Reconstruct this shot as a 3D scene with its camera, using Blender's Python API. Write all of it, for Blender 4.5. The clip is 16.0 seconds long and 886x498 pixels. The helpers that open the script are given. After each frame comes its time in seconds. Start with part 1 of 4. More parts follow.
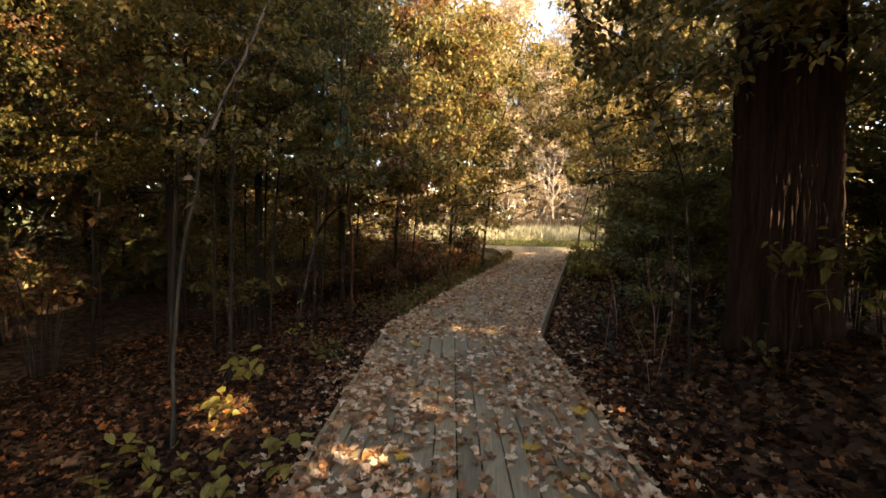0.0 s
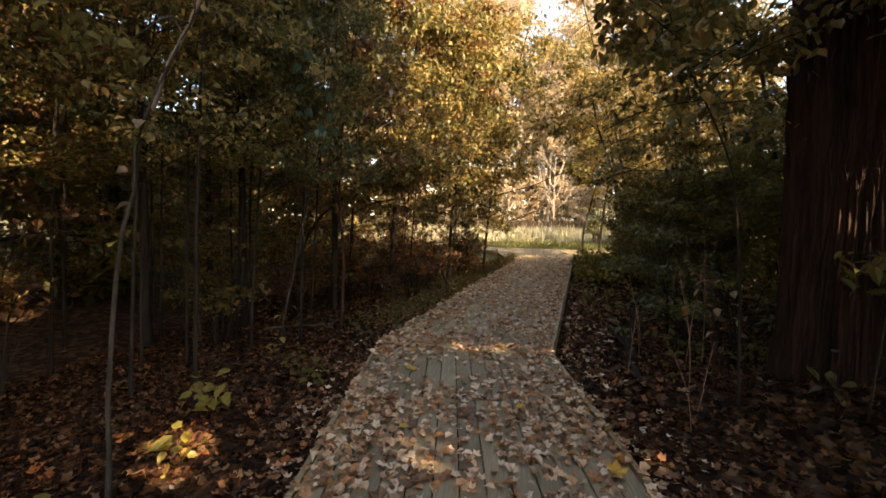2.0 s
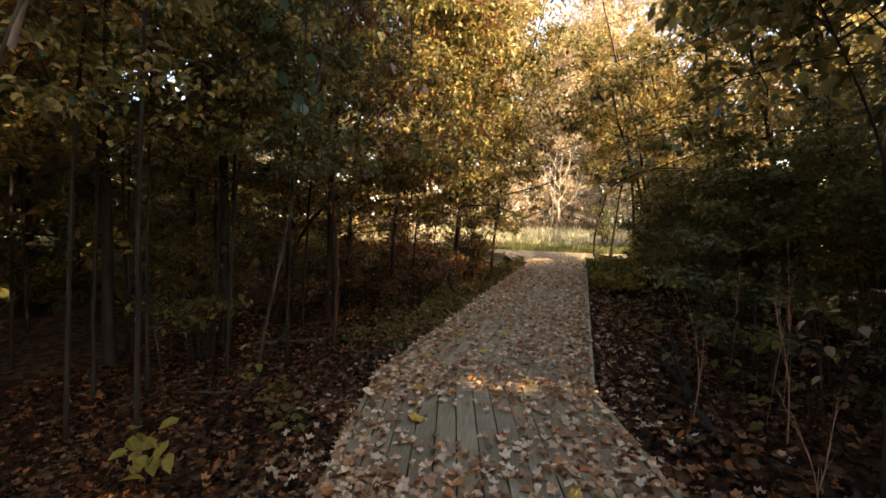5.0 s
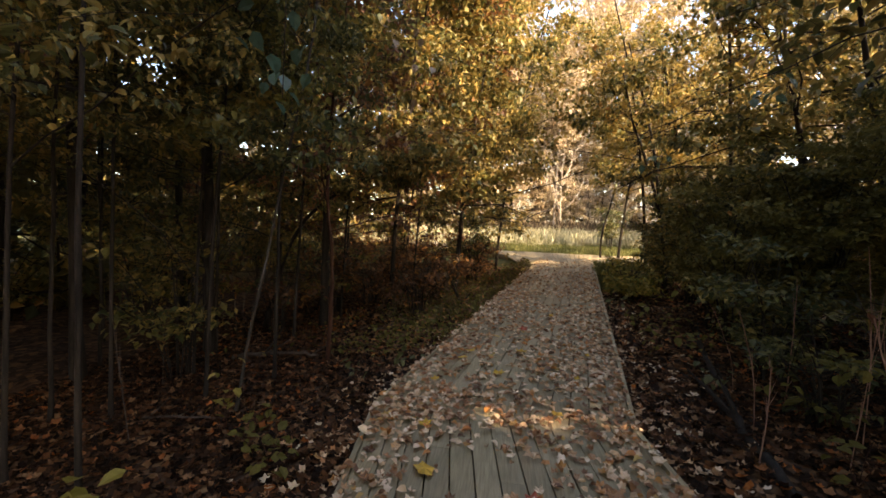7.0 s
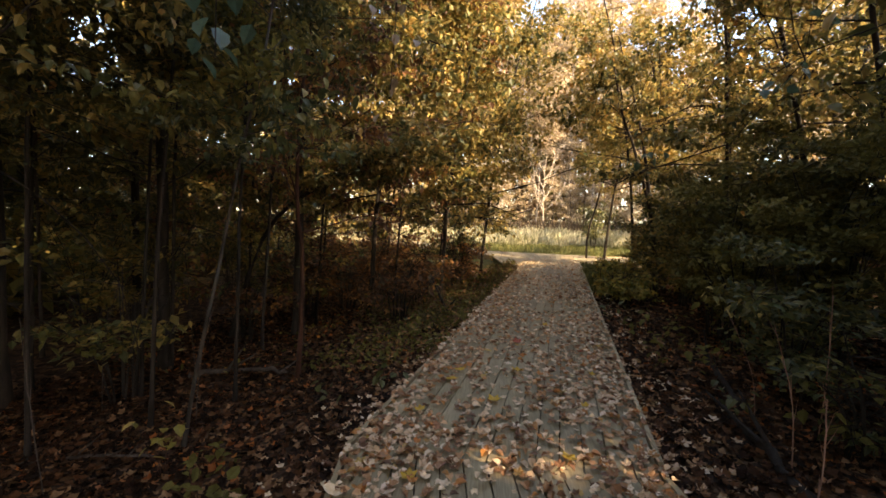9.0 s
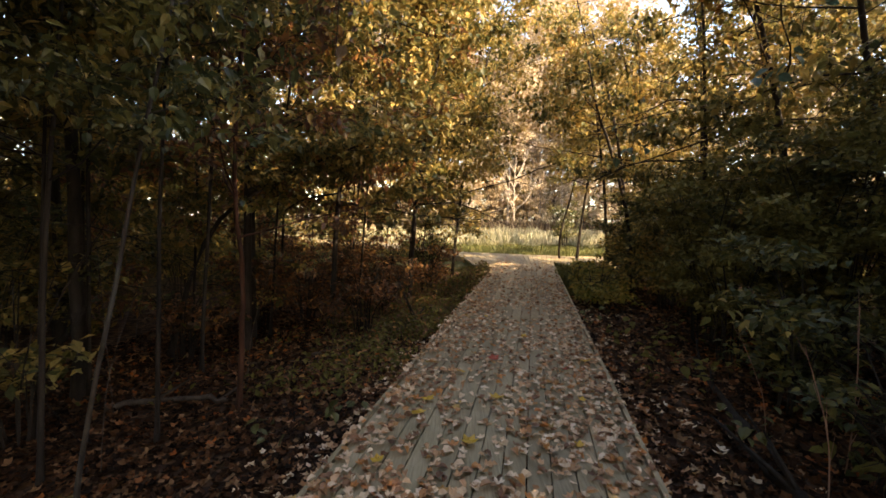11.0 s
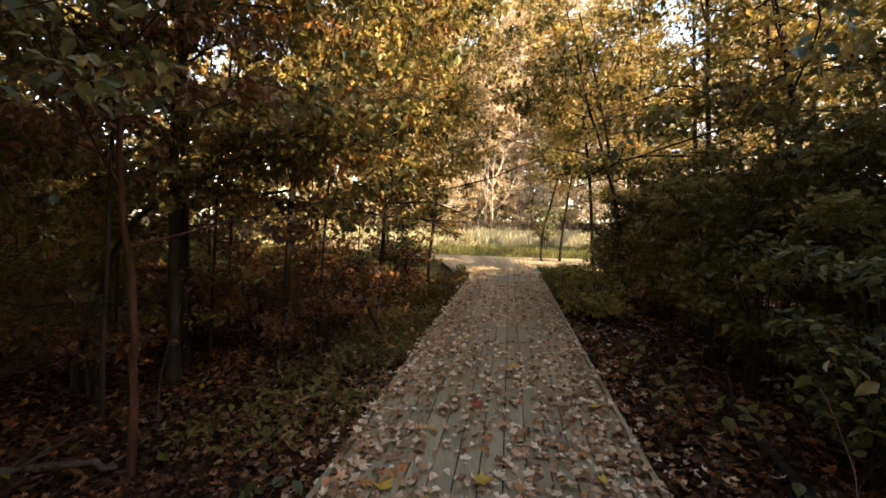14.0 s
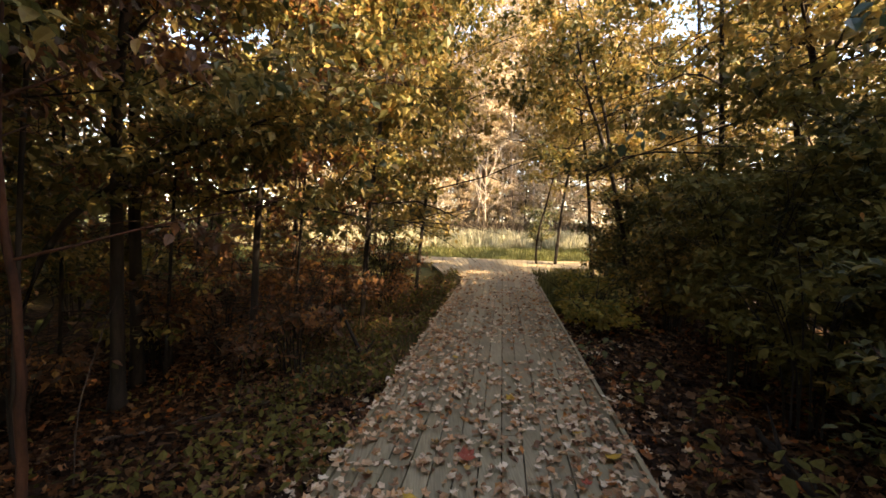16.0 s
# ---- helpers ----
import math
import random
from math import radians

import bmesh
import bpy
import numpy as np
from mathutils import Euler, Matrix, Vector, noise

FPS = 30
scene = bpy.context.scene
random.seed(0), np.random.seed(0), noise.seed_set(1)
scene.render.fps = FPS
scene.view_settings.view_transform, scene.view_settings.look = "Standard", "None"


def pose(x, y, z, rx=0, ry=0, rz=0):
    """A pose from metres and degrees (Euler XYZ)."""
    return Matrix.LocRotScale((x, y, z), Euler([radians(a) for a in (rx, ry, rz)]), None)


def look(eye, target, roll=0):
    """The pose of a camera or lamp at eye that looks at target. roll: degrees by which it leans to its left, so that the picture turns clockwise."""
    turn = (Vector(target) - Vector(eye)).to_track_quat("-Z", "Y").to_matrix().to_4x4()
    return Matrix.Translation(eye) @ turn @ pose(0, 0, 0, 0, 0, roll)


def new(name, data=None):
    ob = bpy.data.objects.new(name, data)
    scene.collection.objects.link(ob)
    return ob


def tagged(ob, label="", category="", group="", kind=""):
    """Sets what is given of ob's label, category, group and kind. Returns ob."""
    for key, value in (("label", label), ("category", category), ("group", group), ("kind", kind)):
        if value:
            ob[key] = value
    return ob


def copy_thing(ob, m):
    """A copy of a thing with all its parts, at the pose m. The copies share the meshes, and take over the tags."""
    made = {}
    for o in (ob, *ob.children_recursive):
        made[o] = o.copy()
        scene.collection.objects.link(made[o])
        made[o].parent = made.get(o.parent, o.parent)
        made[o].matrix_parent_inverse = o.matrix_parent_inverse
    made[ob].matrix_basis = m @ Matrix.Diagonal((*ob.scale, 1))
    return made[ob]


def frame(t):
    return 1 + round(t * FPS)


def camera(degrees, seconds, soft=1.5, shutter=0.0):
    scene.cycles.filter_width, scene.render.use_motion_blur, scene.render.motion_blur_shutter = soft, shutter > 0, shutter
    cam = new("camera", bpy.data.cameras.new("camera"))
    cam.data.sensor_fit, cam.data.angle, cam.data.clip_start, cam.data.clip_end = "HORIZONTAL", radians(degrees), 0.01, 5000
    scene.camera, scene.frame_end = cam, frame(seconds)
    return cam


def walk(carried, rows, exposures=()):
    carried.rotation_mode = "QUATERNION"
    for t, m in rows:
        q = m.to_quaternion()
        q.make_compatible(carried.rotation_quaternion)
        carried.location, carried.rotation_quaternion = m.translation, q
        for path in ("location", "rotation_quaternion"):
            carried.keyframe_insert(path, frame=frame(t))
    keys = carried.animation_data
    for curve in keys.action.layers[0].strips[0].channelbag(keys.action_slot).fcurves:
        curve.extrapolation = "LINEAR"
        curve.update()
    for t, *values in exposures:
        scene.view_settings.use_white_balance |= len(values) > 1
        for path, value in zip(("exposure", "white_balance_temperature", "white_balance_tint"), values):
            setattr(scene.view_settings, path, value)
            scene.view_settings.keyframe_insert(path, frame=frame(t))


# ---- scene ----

# ---------------------------------------------------------------- camera
cam = camera(92.1, 16.0, soft=1.65)
PATH = [
    (0, (1.298, 1.356, 1.4), (1.03, 3.333, 1.26), 0.3),
    (0.5, (1.278, 1.524, 1.41), (1.002, 3.5, 1.27), 0.4),
    (1, (1.26, 1.689, 1.417), (0.993, 3.667, 1.279), 0.5),
    (1.5, (1.237, 1.854, 1.415), (0.97, 3.832, 1.279), 0.5),
    (2, (1.204, 2.018, 1.419), (0.94, 3.995, 1.282), 0.5),
    (2.5, (1.161, 2.18, 1.419), (0.896, 4.158, 1.283), 0.6),
    (3, (1.13, 2.326, 1.423), (0.86, 4.303, 1.288), 0.7),
    (3.5, (1.091, 2.484, 1.426), (0.828, 4.462, 1.292), 0.8),
    (4, (1.053, 2.635, 1.44), (0.779, 4.611, 1.302), 0.8),
    (6.5, (0.821, 3.431, 1.454), (0.558, 5.408, 1.315), 1.2),
    (7, (0.784, 3.562, 1.457), (0.518, 5.54, 1.318), 1.2),
    (7.5, (0.756, 3.717, 1.449), (0.49, 5.695, 1.312), 1.3),
    (8, (0.728, 3.872, 1.452), (0.465, 5.85, 1.313), 1.2),
    (8.5, (0.698, 4.016, 1.46), (0.466, 5.998, 1.319), 1.3),
    (9, (0.671, 4.146, 1.468), (0.489, 6.133, 1.327), 1.3),
    (11.5, (0.674, 4.979, 1.477), (0.641, 6.974, 1.34), 0.9),
    (12, (0.693, 5.152, 1.491), (0.675, 7.147, 1.354), 0.9),
    (12.5, (0.704, 5.337, 1.492), (0.71, 7.332, 1.354), 1.0),
    (13, (0.714, 5.52, 1.493), (0.729, 7.515, 1.355), 0.9),
    (13.5, (0.721, 5.705, 1.494), (0.758, 7.7, 1.357), 0.9),
    (14, (0.734, 5.885, 1.506), (0.788, 7.88, 1.369), 1.0),
    (14.5, (0.748, 6.055, 1.511), (0.816, 8.049, 1.376), 1.0),
    (15, (0.772, 6.222, 1.514), (0.844, 8.216, 1.379), 1.0),
    (15.5, (0.801, 6.408, 1.52), (0.88, 8.402, 1.387), 1.0),
    (16, (0.827, 6.586, 1.532), (0.914, 8.58, 1.397), 1.1),
]
walk(cam, [(t, look(eye, target, roll)) for t, eye, target, roll in PATH], [(0.0, 2.62, 7800, 12), (8.0, 2.64, 7800, 12), (16.0, 2.73, 7800, 12)])

# ---------------------------------------------------------------- world, sun, exposure
SUN = Vector((0.70, -0.50, 0.58)).normalized()
world = bpy.data.worlds.new("sky")
scene.world = world
world.use_nodes = True
wn = world.node_tree.nodes
sky = wn.new("ShaderNodeTexSky")
sky.sky_type = "NISHITA"
sky.sun_disc = False
sky.sun_elevation = math.asin(SUN.z)
sky.sun_rotation = math.atan2(SUN.x, SUN.y)
world.node_tree.links.new(sky.outputs[0], wn["Background"].inputs[0])
wn["Background"].inputs[1].default_value = 0.15
sun = new("sun", bpy.data.lights.new("sun", "SUN"))
sun.data.energy = 4.6
sun.data.angle = radians(0.6)
sun.data.color = (1.0, 0.86, 0.66)
sun.matrix_world = look(SUN * 60, (0, 0, 0))

# ---------------------------------------------------------------- materials


def material(name):
    m = bpy.data.materials.new(name)
    m.use_nodes = True
    nt = m.node_tree
    return m, nt, nt.nodes["Principled BSDF"], nt.nodes["Material Output"]


def node(nt, kind, **sockets):
    n = nt.nodes.new(kind)
    for key, value in sockets.items():
        n.inputs[key].default_value = value
    return n


def ramp(nt, source, stops, smooth=True):
    r = nt.nodes.new("ShaderNodeValToRGB")
    r.color_ramp.interpolation = "LINEAR" if smooth else "CONSTANT"
    while len(r.color_ramp.elements) < len(stops):
        r.color_ramp.elements.new(0.5)
    for e, (p, c) in zip(r.color_ramp.elements, stops):
        e.position, e.color = p, (*c, 1)
    nt.links.new(source, r.inputs[0])
    return r.outputs[0]


def noise_of(nt, scale, detail=4.0, rough=0.55, stretch=None):
    co = nt.nodes.new("ShaderNodeTexCoord").outputs["Object"]
    if stretch:
        mp = node(nt, "ShaderNodeMapping", Scale=stretch)
        nt.links.new(co, mp.inputs["Vector"])
        co = mp.outputs[0]
    n = node(nt, "ShaderNodeTexNoise", Scale=scale, Detail=detail, Roughness=rough)
    nt.links.new(co, n.inputs["Vector"])
    return n.outputs["Fac"]


def blend(nt, fac, a, b, how="MIX"):
    m = nt.nodes.new("ShaderNodeMix")
    m.data_type, m.blend_type = "RGBA", how
    for socket, value in ((m.inputs[0], fac), (m.inputs[6], a), (m.inputs[7], b)):
        if isinstance(value, (int, float)):
            socket.default_value = value
        elif isinstance(value, tuple):
            socket.default_value = (*value, 1)
        else:
            nt.links.new(value, socket)
    return m.outputs[2]


def bump(nt, bsdf, height, strength, distance):
    b = node(nt, "ShaderNodeBump", Strength=strength, Distance=distance)
    nt.links.new(height, b.inputs["Height"])
    nt.links.new(b.outputs[0], bsdf.inputs["Normal"])


def leaf_material(name, stops, patch=0.35, through_light=0.4, rough=0.5, gloss=0.35):
    """Leaf colours differ leaf by leaf and drift over the crown."""
    m, nt, bsdf, out = material(name)
    island = nt.nodes.new("ShaderNodeNewGeometry").outputs["Random Per Island"]
    drift = noise_of(nt, 0.7, 2.0)
    mix = nt.nodes.new("ShaderNodeMix")
    mix.inputs[0].default_value = patch
    nt.links.new(island, mix.inputs[2])
    wide = nt.nodes.new("ShaderNodeMapRange")
    wide.inputs[1].default_value, wide.inputs[2].default_value = 0.3, 0.7
    nt.links.new(drift, wide.inputs[0])
    nt.links.new(wide.outputs[0], mix.inputs[3])
    col = ramp(nt, mix.outputs[0], stops)
    spots = noise_of(nt, 38.0, 2.0)
    col = blend(nt, 0.5, col, ramp(nt, spots, [(0.3, (0.62, 0.55, 0.45)), (0.6, (1, 1, 1))]), "MULTIPLY")
    nt.links.new(col, bsdf.inputs["Base Color"])
    bsdf.inputs["Roughness"].default_value = rough
    bsdf.inputs["Specular IOR Level"].default_value = gloss
    tr = nt.nodes.new("ShaderNodeBsdfTranslucent")
    nt.links.new(col, tr.inputs[0])
    sh = node(nt, "ShaderNodeMixShader", Fac=through_light)
    nt.links.new(bsdf.outputs[0], sh.inputs[1])
    nt.links.new(tr.outputs[0], sh.inputs[2])
    nt.links.new(sh.outputs[0], out.inputs[0])
    return m


OLIVE, MOSS, LIME = (0.076, 0.078, 0.024), (0.044, 0.055, 0.022), (0.19, 0.16, 0.045)
GOLD, AMBER, RUST = (0.47, 0.32, 0.095), (0.38, 0.175, 0.05), (0.17, 0.075, 0.035)
UMBER, TAN = (0.095, 0.052, 0.028), (0.33, 0.22, 0.13)

LEAF_GREEN = leaf_material("leaf_green", [(0.0, MOSS), (0.45, OLIVE), (0.75, LIME), (0.9, GOLD), (1.0, RUST)])
LEAF_TURNING = leaf_material("leaf_turning", [(0.0, MOSS), (0.25, OLIVE), (0.45, LIME), (0.62, (0.26, 0.19, 0.06)), (0.80, GOLD), (0.93, AMBER), (1.0, RUST)])
LEAF_STRAW = leaf_material("leaf_straw", [(0.0, (0.28, 0.22, 0.10)), (0.4, (0.44, 0.33, 0.20)), (0.75, (0.56, 0.45, 0.31)), (1.0, (0.48, 0.30, 0.15))], through_light=0.4)
LEAF_GOLD = leaf_material("leaf_gold", [(0.0, OLIVE), (0.2, LIME), (0.45, (0.32, 0.23, 0.07)), (0.7, GOLD), (0.88, (0.48, 0.33, 0.13)), (1.0, AMBER)], through_light=0.45)
LEAF_RUSSET = leaf_material("leaf_russet", [(0.0, OLIVE), (0.3, UMBER), (0.55, RUST), (0.8, AMBER), (1.0, GOLD)])
# duller olive leaf colours with little gold, imitating foliage in shade
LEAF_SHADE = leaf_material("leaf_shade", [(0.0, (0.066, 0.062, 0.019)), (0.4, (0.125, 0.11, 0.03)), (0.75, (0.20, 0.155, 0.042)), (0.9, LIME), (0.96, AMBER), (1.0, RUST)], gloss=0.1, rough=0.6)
LEAF_YELLOW = leaf_material("leaf_yellow", [(0.0, (0.07, 0.10, 0.022)), (0.35, (0.20, 0.18, 0.035)), (0.7, (0.37, 0.26, 0.05)), (1.0, (0.46, 0.28, 0.06))])
# the darkest tones imitate shadow in and under curled leaves, besides brown ones
LITTER_DECK = leaf_material("litter_on_boards", [(0.0, (0.11, 0.048, 0.023)), (0.18, (0.25, 0.112, 0.050)), (0.36, (0.42, 0.215, 0.10)), (0.52, (0.60, 0.385, 0.225)), (0.70, (0.78, 0.59, 0.41)), (0.82, (0.68, 0.45, 0.27)), (0.88, (0.54, 0.21, 0.065)), (0.94, AMBER), (0.98, GOLD), (1.0, (0.35, 0.05, 0.03))], patch=0.08, through_light=0.15, rough=0.5, gloss=0.35)
# rust leaf tones, darkened to imitate shade on the floor and between leaves
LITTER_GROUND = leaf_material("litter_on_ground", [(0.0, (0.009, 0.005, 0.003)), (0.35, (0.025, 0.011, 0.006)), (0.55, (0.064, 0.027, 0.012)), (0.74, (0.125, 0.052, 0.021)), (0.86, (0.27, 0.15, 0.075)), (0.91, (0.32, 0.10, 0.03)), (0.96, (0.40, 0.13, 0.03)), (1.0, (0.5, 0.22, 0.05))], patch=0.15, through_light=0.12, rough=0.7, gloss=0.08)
LEAF_BLUE = leaf_material("leaf_blue_green", [(0.0, (0.045, 0.085, 0.06)), (1.0, (0.09, 0.14, 0.085))], gloss=0.5, rough=0.4)
LEAF_DRY = leaf_material("leaf_dry", [(0.0, (0.2, 0.13, 0.08)), (1.0, TAN)], through_light=0.25)
LEAF_RED = leaf_material("leaf_red", [(0.0, (0.3, 0.04, 0.025)), (1.0, (0.4, 0.09, 0.04))], through_light=0.2)
LEAF_DEEP_YELLOW = leaf_material("leaf_deep_yellow", [(0.0, (0.5, 0.24, 0.03)), (1.0, (0.62, 0.40, 0.05))], through_light=0.2)


def bark_material(name, dark, light, ridge=9.0, squash=0.16, relief=0.02, warm=None):
    m, nt, bsdf, out = material(name)
    n = noise_of(nt, ridge, 5.0, 0.6, (1, 1, squash))
    fine = noise_of(nt, ridge * 7, 3.0, 0.6, (1, 1, 0.5))
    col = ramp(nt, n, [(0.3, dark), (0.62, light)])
    col = blend(nt, 0.5, col, ramp(nt, fine, [(0.3, (0.55, 0.5, 0.45)), (0.7, (1.1, 1.05, 1.0))]), "MULTIPLY")
    if warm:
        col = blend(nt, ramp(nt, noise_of(nt, 1.7), [(0.5, (0, 0, 0)), (0.7, (1, 1, 1))]), col, warm)
    nt.links.new(col, bsdf.inputs["Base Color"])
    bsdf.inputs["Roughness"].default_value = 0.88
    bsdf.inputs["Specular IOR Level"].default_value = 0.2
    bump(nt, bsdf, n, 0.8, relief)
    return m


# orange sunlight and the shade in the furrows are put into these two tones
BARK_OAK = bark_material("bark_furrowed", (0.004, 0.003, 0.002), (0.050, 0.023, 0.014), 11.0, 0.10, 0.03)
BARK_YOUNG = bark_material("bark_young", (0.022, 0.017, 0.013), (0.07, 0.054, 0.042), 14.0, 0.3, 0.004, (0.085, 0.078, 0.066))
BARK_GREY = bark_material("bark_grey", (0.022, 0.018, 0.013), (0.08, 0.07, 0.054), 12.0, 0.4, 0.003)
BARK_DARK = bark_material("bark_dark", (0.012, 0.009, 0.007), (0.037, 0.027, 0.020), 12.0, 0.25, 0.006)
BARK_PALE = bark_material("bark_pale", (0.22, 0.17, 0.13), (0.46, 0.39, 0.31), 6.0, 0.6, 0.006)
DEADWOOD = bark_material("dead_wood", (0.04, 0.028, 0.021), (0.10, 0.075, 0.058), 10.0, 0.3, 0.006)
TWIG_PALE = bark_material("pale_twigs", (0.16, 0.12, 0.09), (0.30, 0.24, 0.18), 6.0, 0.6, 0.004)
# bright pinkish bark; the colour imitates sun on the dead stems
TWIG_PINK_LIT = bark_material("pink_lit_twigs", (0.20, 0.11, 0.075), (0.36, 0.20, 0.14), 10.0, 0.4, 0.003)
STEM_RUDDY = bark_material("ruddy_stems", (0.028, 0.013, 0.008), (0.085, 0.034, 0.018), 10.0, 0.4, 0.003)


def board_material(name, tint):
    m, nt, bsdf, out = material(name)
    per = nt.nodes.new("ShaderNodeObjectInfo").outputs["Random"]
    grain = noise_of(nt, 9.0, 6.0, 0.62, (9, 0.55, 4))
    stain = noise_of(nt, 2.3, 4.0)
    base = ramp(nt, per, [(0.0, tuple(0.8 * c for c in tint)), (0.5, tint), (1.0, tuple(1.2 * c for c in tint))])
    col = blend(nt, 0.75, base, ramp(nt, grain, [(0.28, (0.5, 0.48, 0.45)), (0.65, (1.12, 1.1, 1.08))]), "MULTIPLY")
    col = blend(nt, 0.55, col, ramp(nt, stain, [(0.35, (0.62, 0.64, 0.56)), (0.62, (1, 1, 1))]), "MULTIPLY")
    nt.links.new(col, bsdf.inputs["Base Color"])
    bsdf.inputs["Roughness"].default_value = 0.6
    bsdf.inputs["Specular IOR Level"].default_value = 0.2
    bump(nt, bsdf, grain, 0.5, 0.004)
    return m


BOARD = board_material("weathered_board", (0.32, 0.247, 0.150))
RIM = board_material("weathered_rim", (0.36, 0.275, 0.165))


def ground_material():
    m, nt, bsdf, out = material("forest_floor")
    co = nt.nodes.new("ShaderNodeTexCoord").outputs["Object"]
    cells = node(nt, "ShaderNodeTexVoronoi", Scale=13.0)
    nt.links.new(co, cells.inputs["Vector"])
    sep = nt.nodes.new("ShaderNodeSeparateColor")
    nt.links.new(cells.outputs["Color"], sep.inputs[0])
    litter = ramp(nt, sep.outputs[0], [(0.0, (0.03, 0.018, 0.012)), (0.5, (0.075, 0.042, 0.026)), (0.85, (0.14, 0.08, 0.045)), (1.0, (0.2, 0.11, 0.05))])
    litter = blend(nt, 0.6, litter, ramp(nt, noise_of(nt, 1.3), [(0.3, (0.5, 0.5, 0.5)), (0.7, (1.1, 1.05, 1.0))]), "MULTIPLY")
    grass = ramp(nt, noise_of(nt, 3.0, 6.0), [(0.3, (0.055, 0.06, 0.018)), (0.6, (0.13, 0.12, 0.04)), (0.8, (0.24, 0.19, 0.08))])
    xyz = nt.nodes.new("ShaderNodeSeparateXYZ")
    nt.links.new(co, xyz.inputs[0])
    add = nt.nodes.new("ShaderNodeMath")
    add.operation = "MULTIPLY_ADD"
    nt.links.new(noise_of(nt, 0.5), add.inputs[0])
    add.inputs[1].default_value = 8.0
    nt.links.new(xyz.outputs[1], add.inputs[2])
    edge = nt.nodes.new("ShaderNodeMapRange")
    edge.inputs[1].default_value, edge.inputs[2].default_value = 20.0, 26.0
    nt.links.new(add.outputs[0], edge.inputs[0])
    nt.links.new(blend(nt, edge.outputs[0], litter, grass), bsdf.inputs["Base Color"])
    bsdf.inputs["Roughness"].default_value = 0.9
    bsdf.inputs["Specular IOR Level"].default_value = 0.08
    bump(nt, bsdf, cells.outputs["Distance"], 0.7, 0.03)
    return m


GROUND = ground_material()
GRASS_GREEN = leaf_material("grass_green", [(0.0, (0.05, 0.06, 0.018)), (0.5, (0.11, 0.115, 0.035)), (0.85, (0.22, 0.19, 0.07)), (1.0, (0.33, 0.26, 0.12))], gloss=0.2)
BRUSH_BROWN = leaf_material("brush_brown", [(0.0, (0.045, 0.034, 0.022)), (0.6, (0.10, 0.07, 0.045)), (1.0, (0.20, 0.15, 0.09))], gloss=0.15)
GRASS_PALE = leaf_material("grass_pale", [(0.0, (0.15, 0.16, 0.07)), (0.4, (0.34, 0.31, 0.19)), (0.8, (0.5, 0.45, 0.31)), (1.0, (0.56, 0.46, 0.2))], gloss=0.2)
GRASS_BROWN = leaf_material("weeds_brown", [(0.0, (0.06, 0.075, 0.028)), (0.4, (0.115, 0.105, 0.042)), (0.65, (0.19, 0.105, 0.055)), (1.0, (0.30, 0.18, 0.10))], gloss=0.15)

# ---------------------------------------------------------------- mesh builders


def mesh_object(name, verts, faces, mat, parent=None, label="", smooth=False):
    me = bpy.data.meshes.new(name)
    me.from_pydata(verts, [], faces)
    me.materials.append(mat)
    if smooth:
        me.polygons.foreach_set("use_smooth", [True] * len(me.polygons))
    ob = new(name, me)
    if parent:
        ob.parent = parent
    return tagged(ob, label) if label else ob


def tri_mesh(name, co, tris, mat, parent=None, label="", smooth=False):
    """A mesh from arrays of places (n, 3) and triangles (m, 3)."""
    me = bpy.data.meshes.new(name)
    me.vertices.add(len(co))
    me.vertices.foreach_set("co", np.ascontiguousarray(co, dtype=np.float32).ravel())
    me.loops.add(len(tris) * 3)
    me.loops.foreach_set("vertex_index", np.ascontiguousarray(tris, dtype=np.int32).ravel())
    me.polygons.add(len(tris))
    me.polygons.foreach_set("loop_start", np.arange(0, len(tris) * 3, 3, dtype=np.int32))
    me.polygons.foreach_set("use_smooth", np.full(len(tris), smooth))
    me.materials.append(mat)
    me.update(calc_edges=True)
    ob = new(name, me)
    if parent:
        ob.parent = parent
    return tagged(ob, label) if label else ob


# leaf shapes: length along y, width along x, a fold and a droop in z
LEAF_OVAL = (np.array([(0, 0, 0), (0.27, 0.28, 0.07), (0.22, 0.66, 0.04), (0, 1, -0.16), (-0.22, 0.66, 0.04), (-0.27, 0.28, 0.07), (0, 0.5, -0.03)]),
             np.array([(0, 1, 6), (1, 2, 6), (2, 3, 6), (3, 4, 6), (4, 5, 6), (5, 0, 6)]))
LEAF_SMALL = (np.array([(0, 0, 0), (0.3, 0.45, 0.06), (0, 1, -0.1), (-0.3, 0.45, 0.06)]), np.array([(0, 1, 2), (0, 2, 3)]))


def lobed(points, deep):
    rim, tris = [(0, 0.12, 0)], []
    for k in range(points):
        a = -math.pi / 2 + 2 * math.pi * (k + 0.5) / points
        r = (0.56 if k % 2 else deep) * (1.0 if math.sin(a) > -0.5 else 0.8)
        rim.append((r * math.cos(a), 0.12 + r * math.sin(a), 0.9 * r * r * (0.35 if k % 2 else -0.1)))
    for k in range(points):
        tris.append((0, 1 + k, 1 + (k + 1) % points))
    return np.array(rim), np.array(tris)


LEAF_MAPLE = lobed(11, 0.37)
LEAF_OAK = lobed(9, 0.40)
LEAF_CURLED = (LEAF_OVAL[0] * np.array([1.35, 1.0, 2.2]), LEAF_OVAL[1])
BLADE = (np.array([(-0.5, 0, 0), (0.5, 0, 0), (0.3, 0.55, 0.06), (0, 1, 0.25)]), np.array([(0, 1, 2), (0, 2, 3)]))


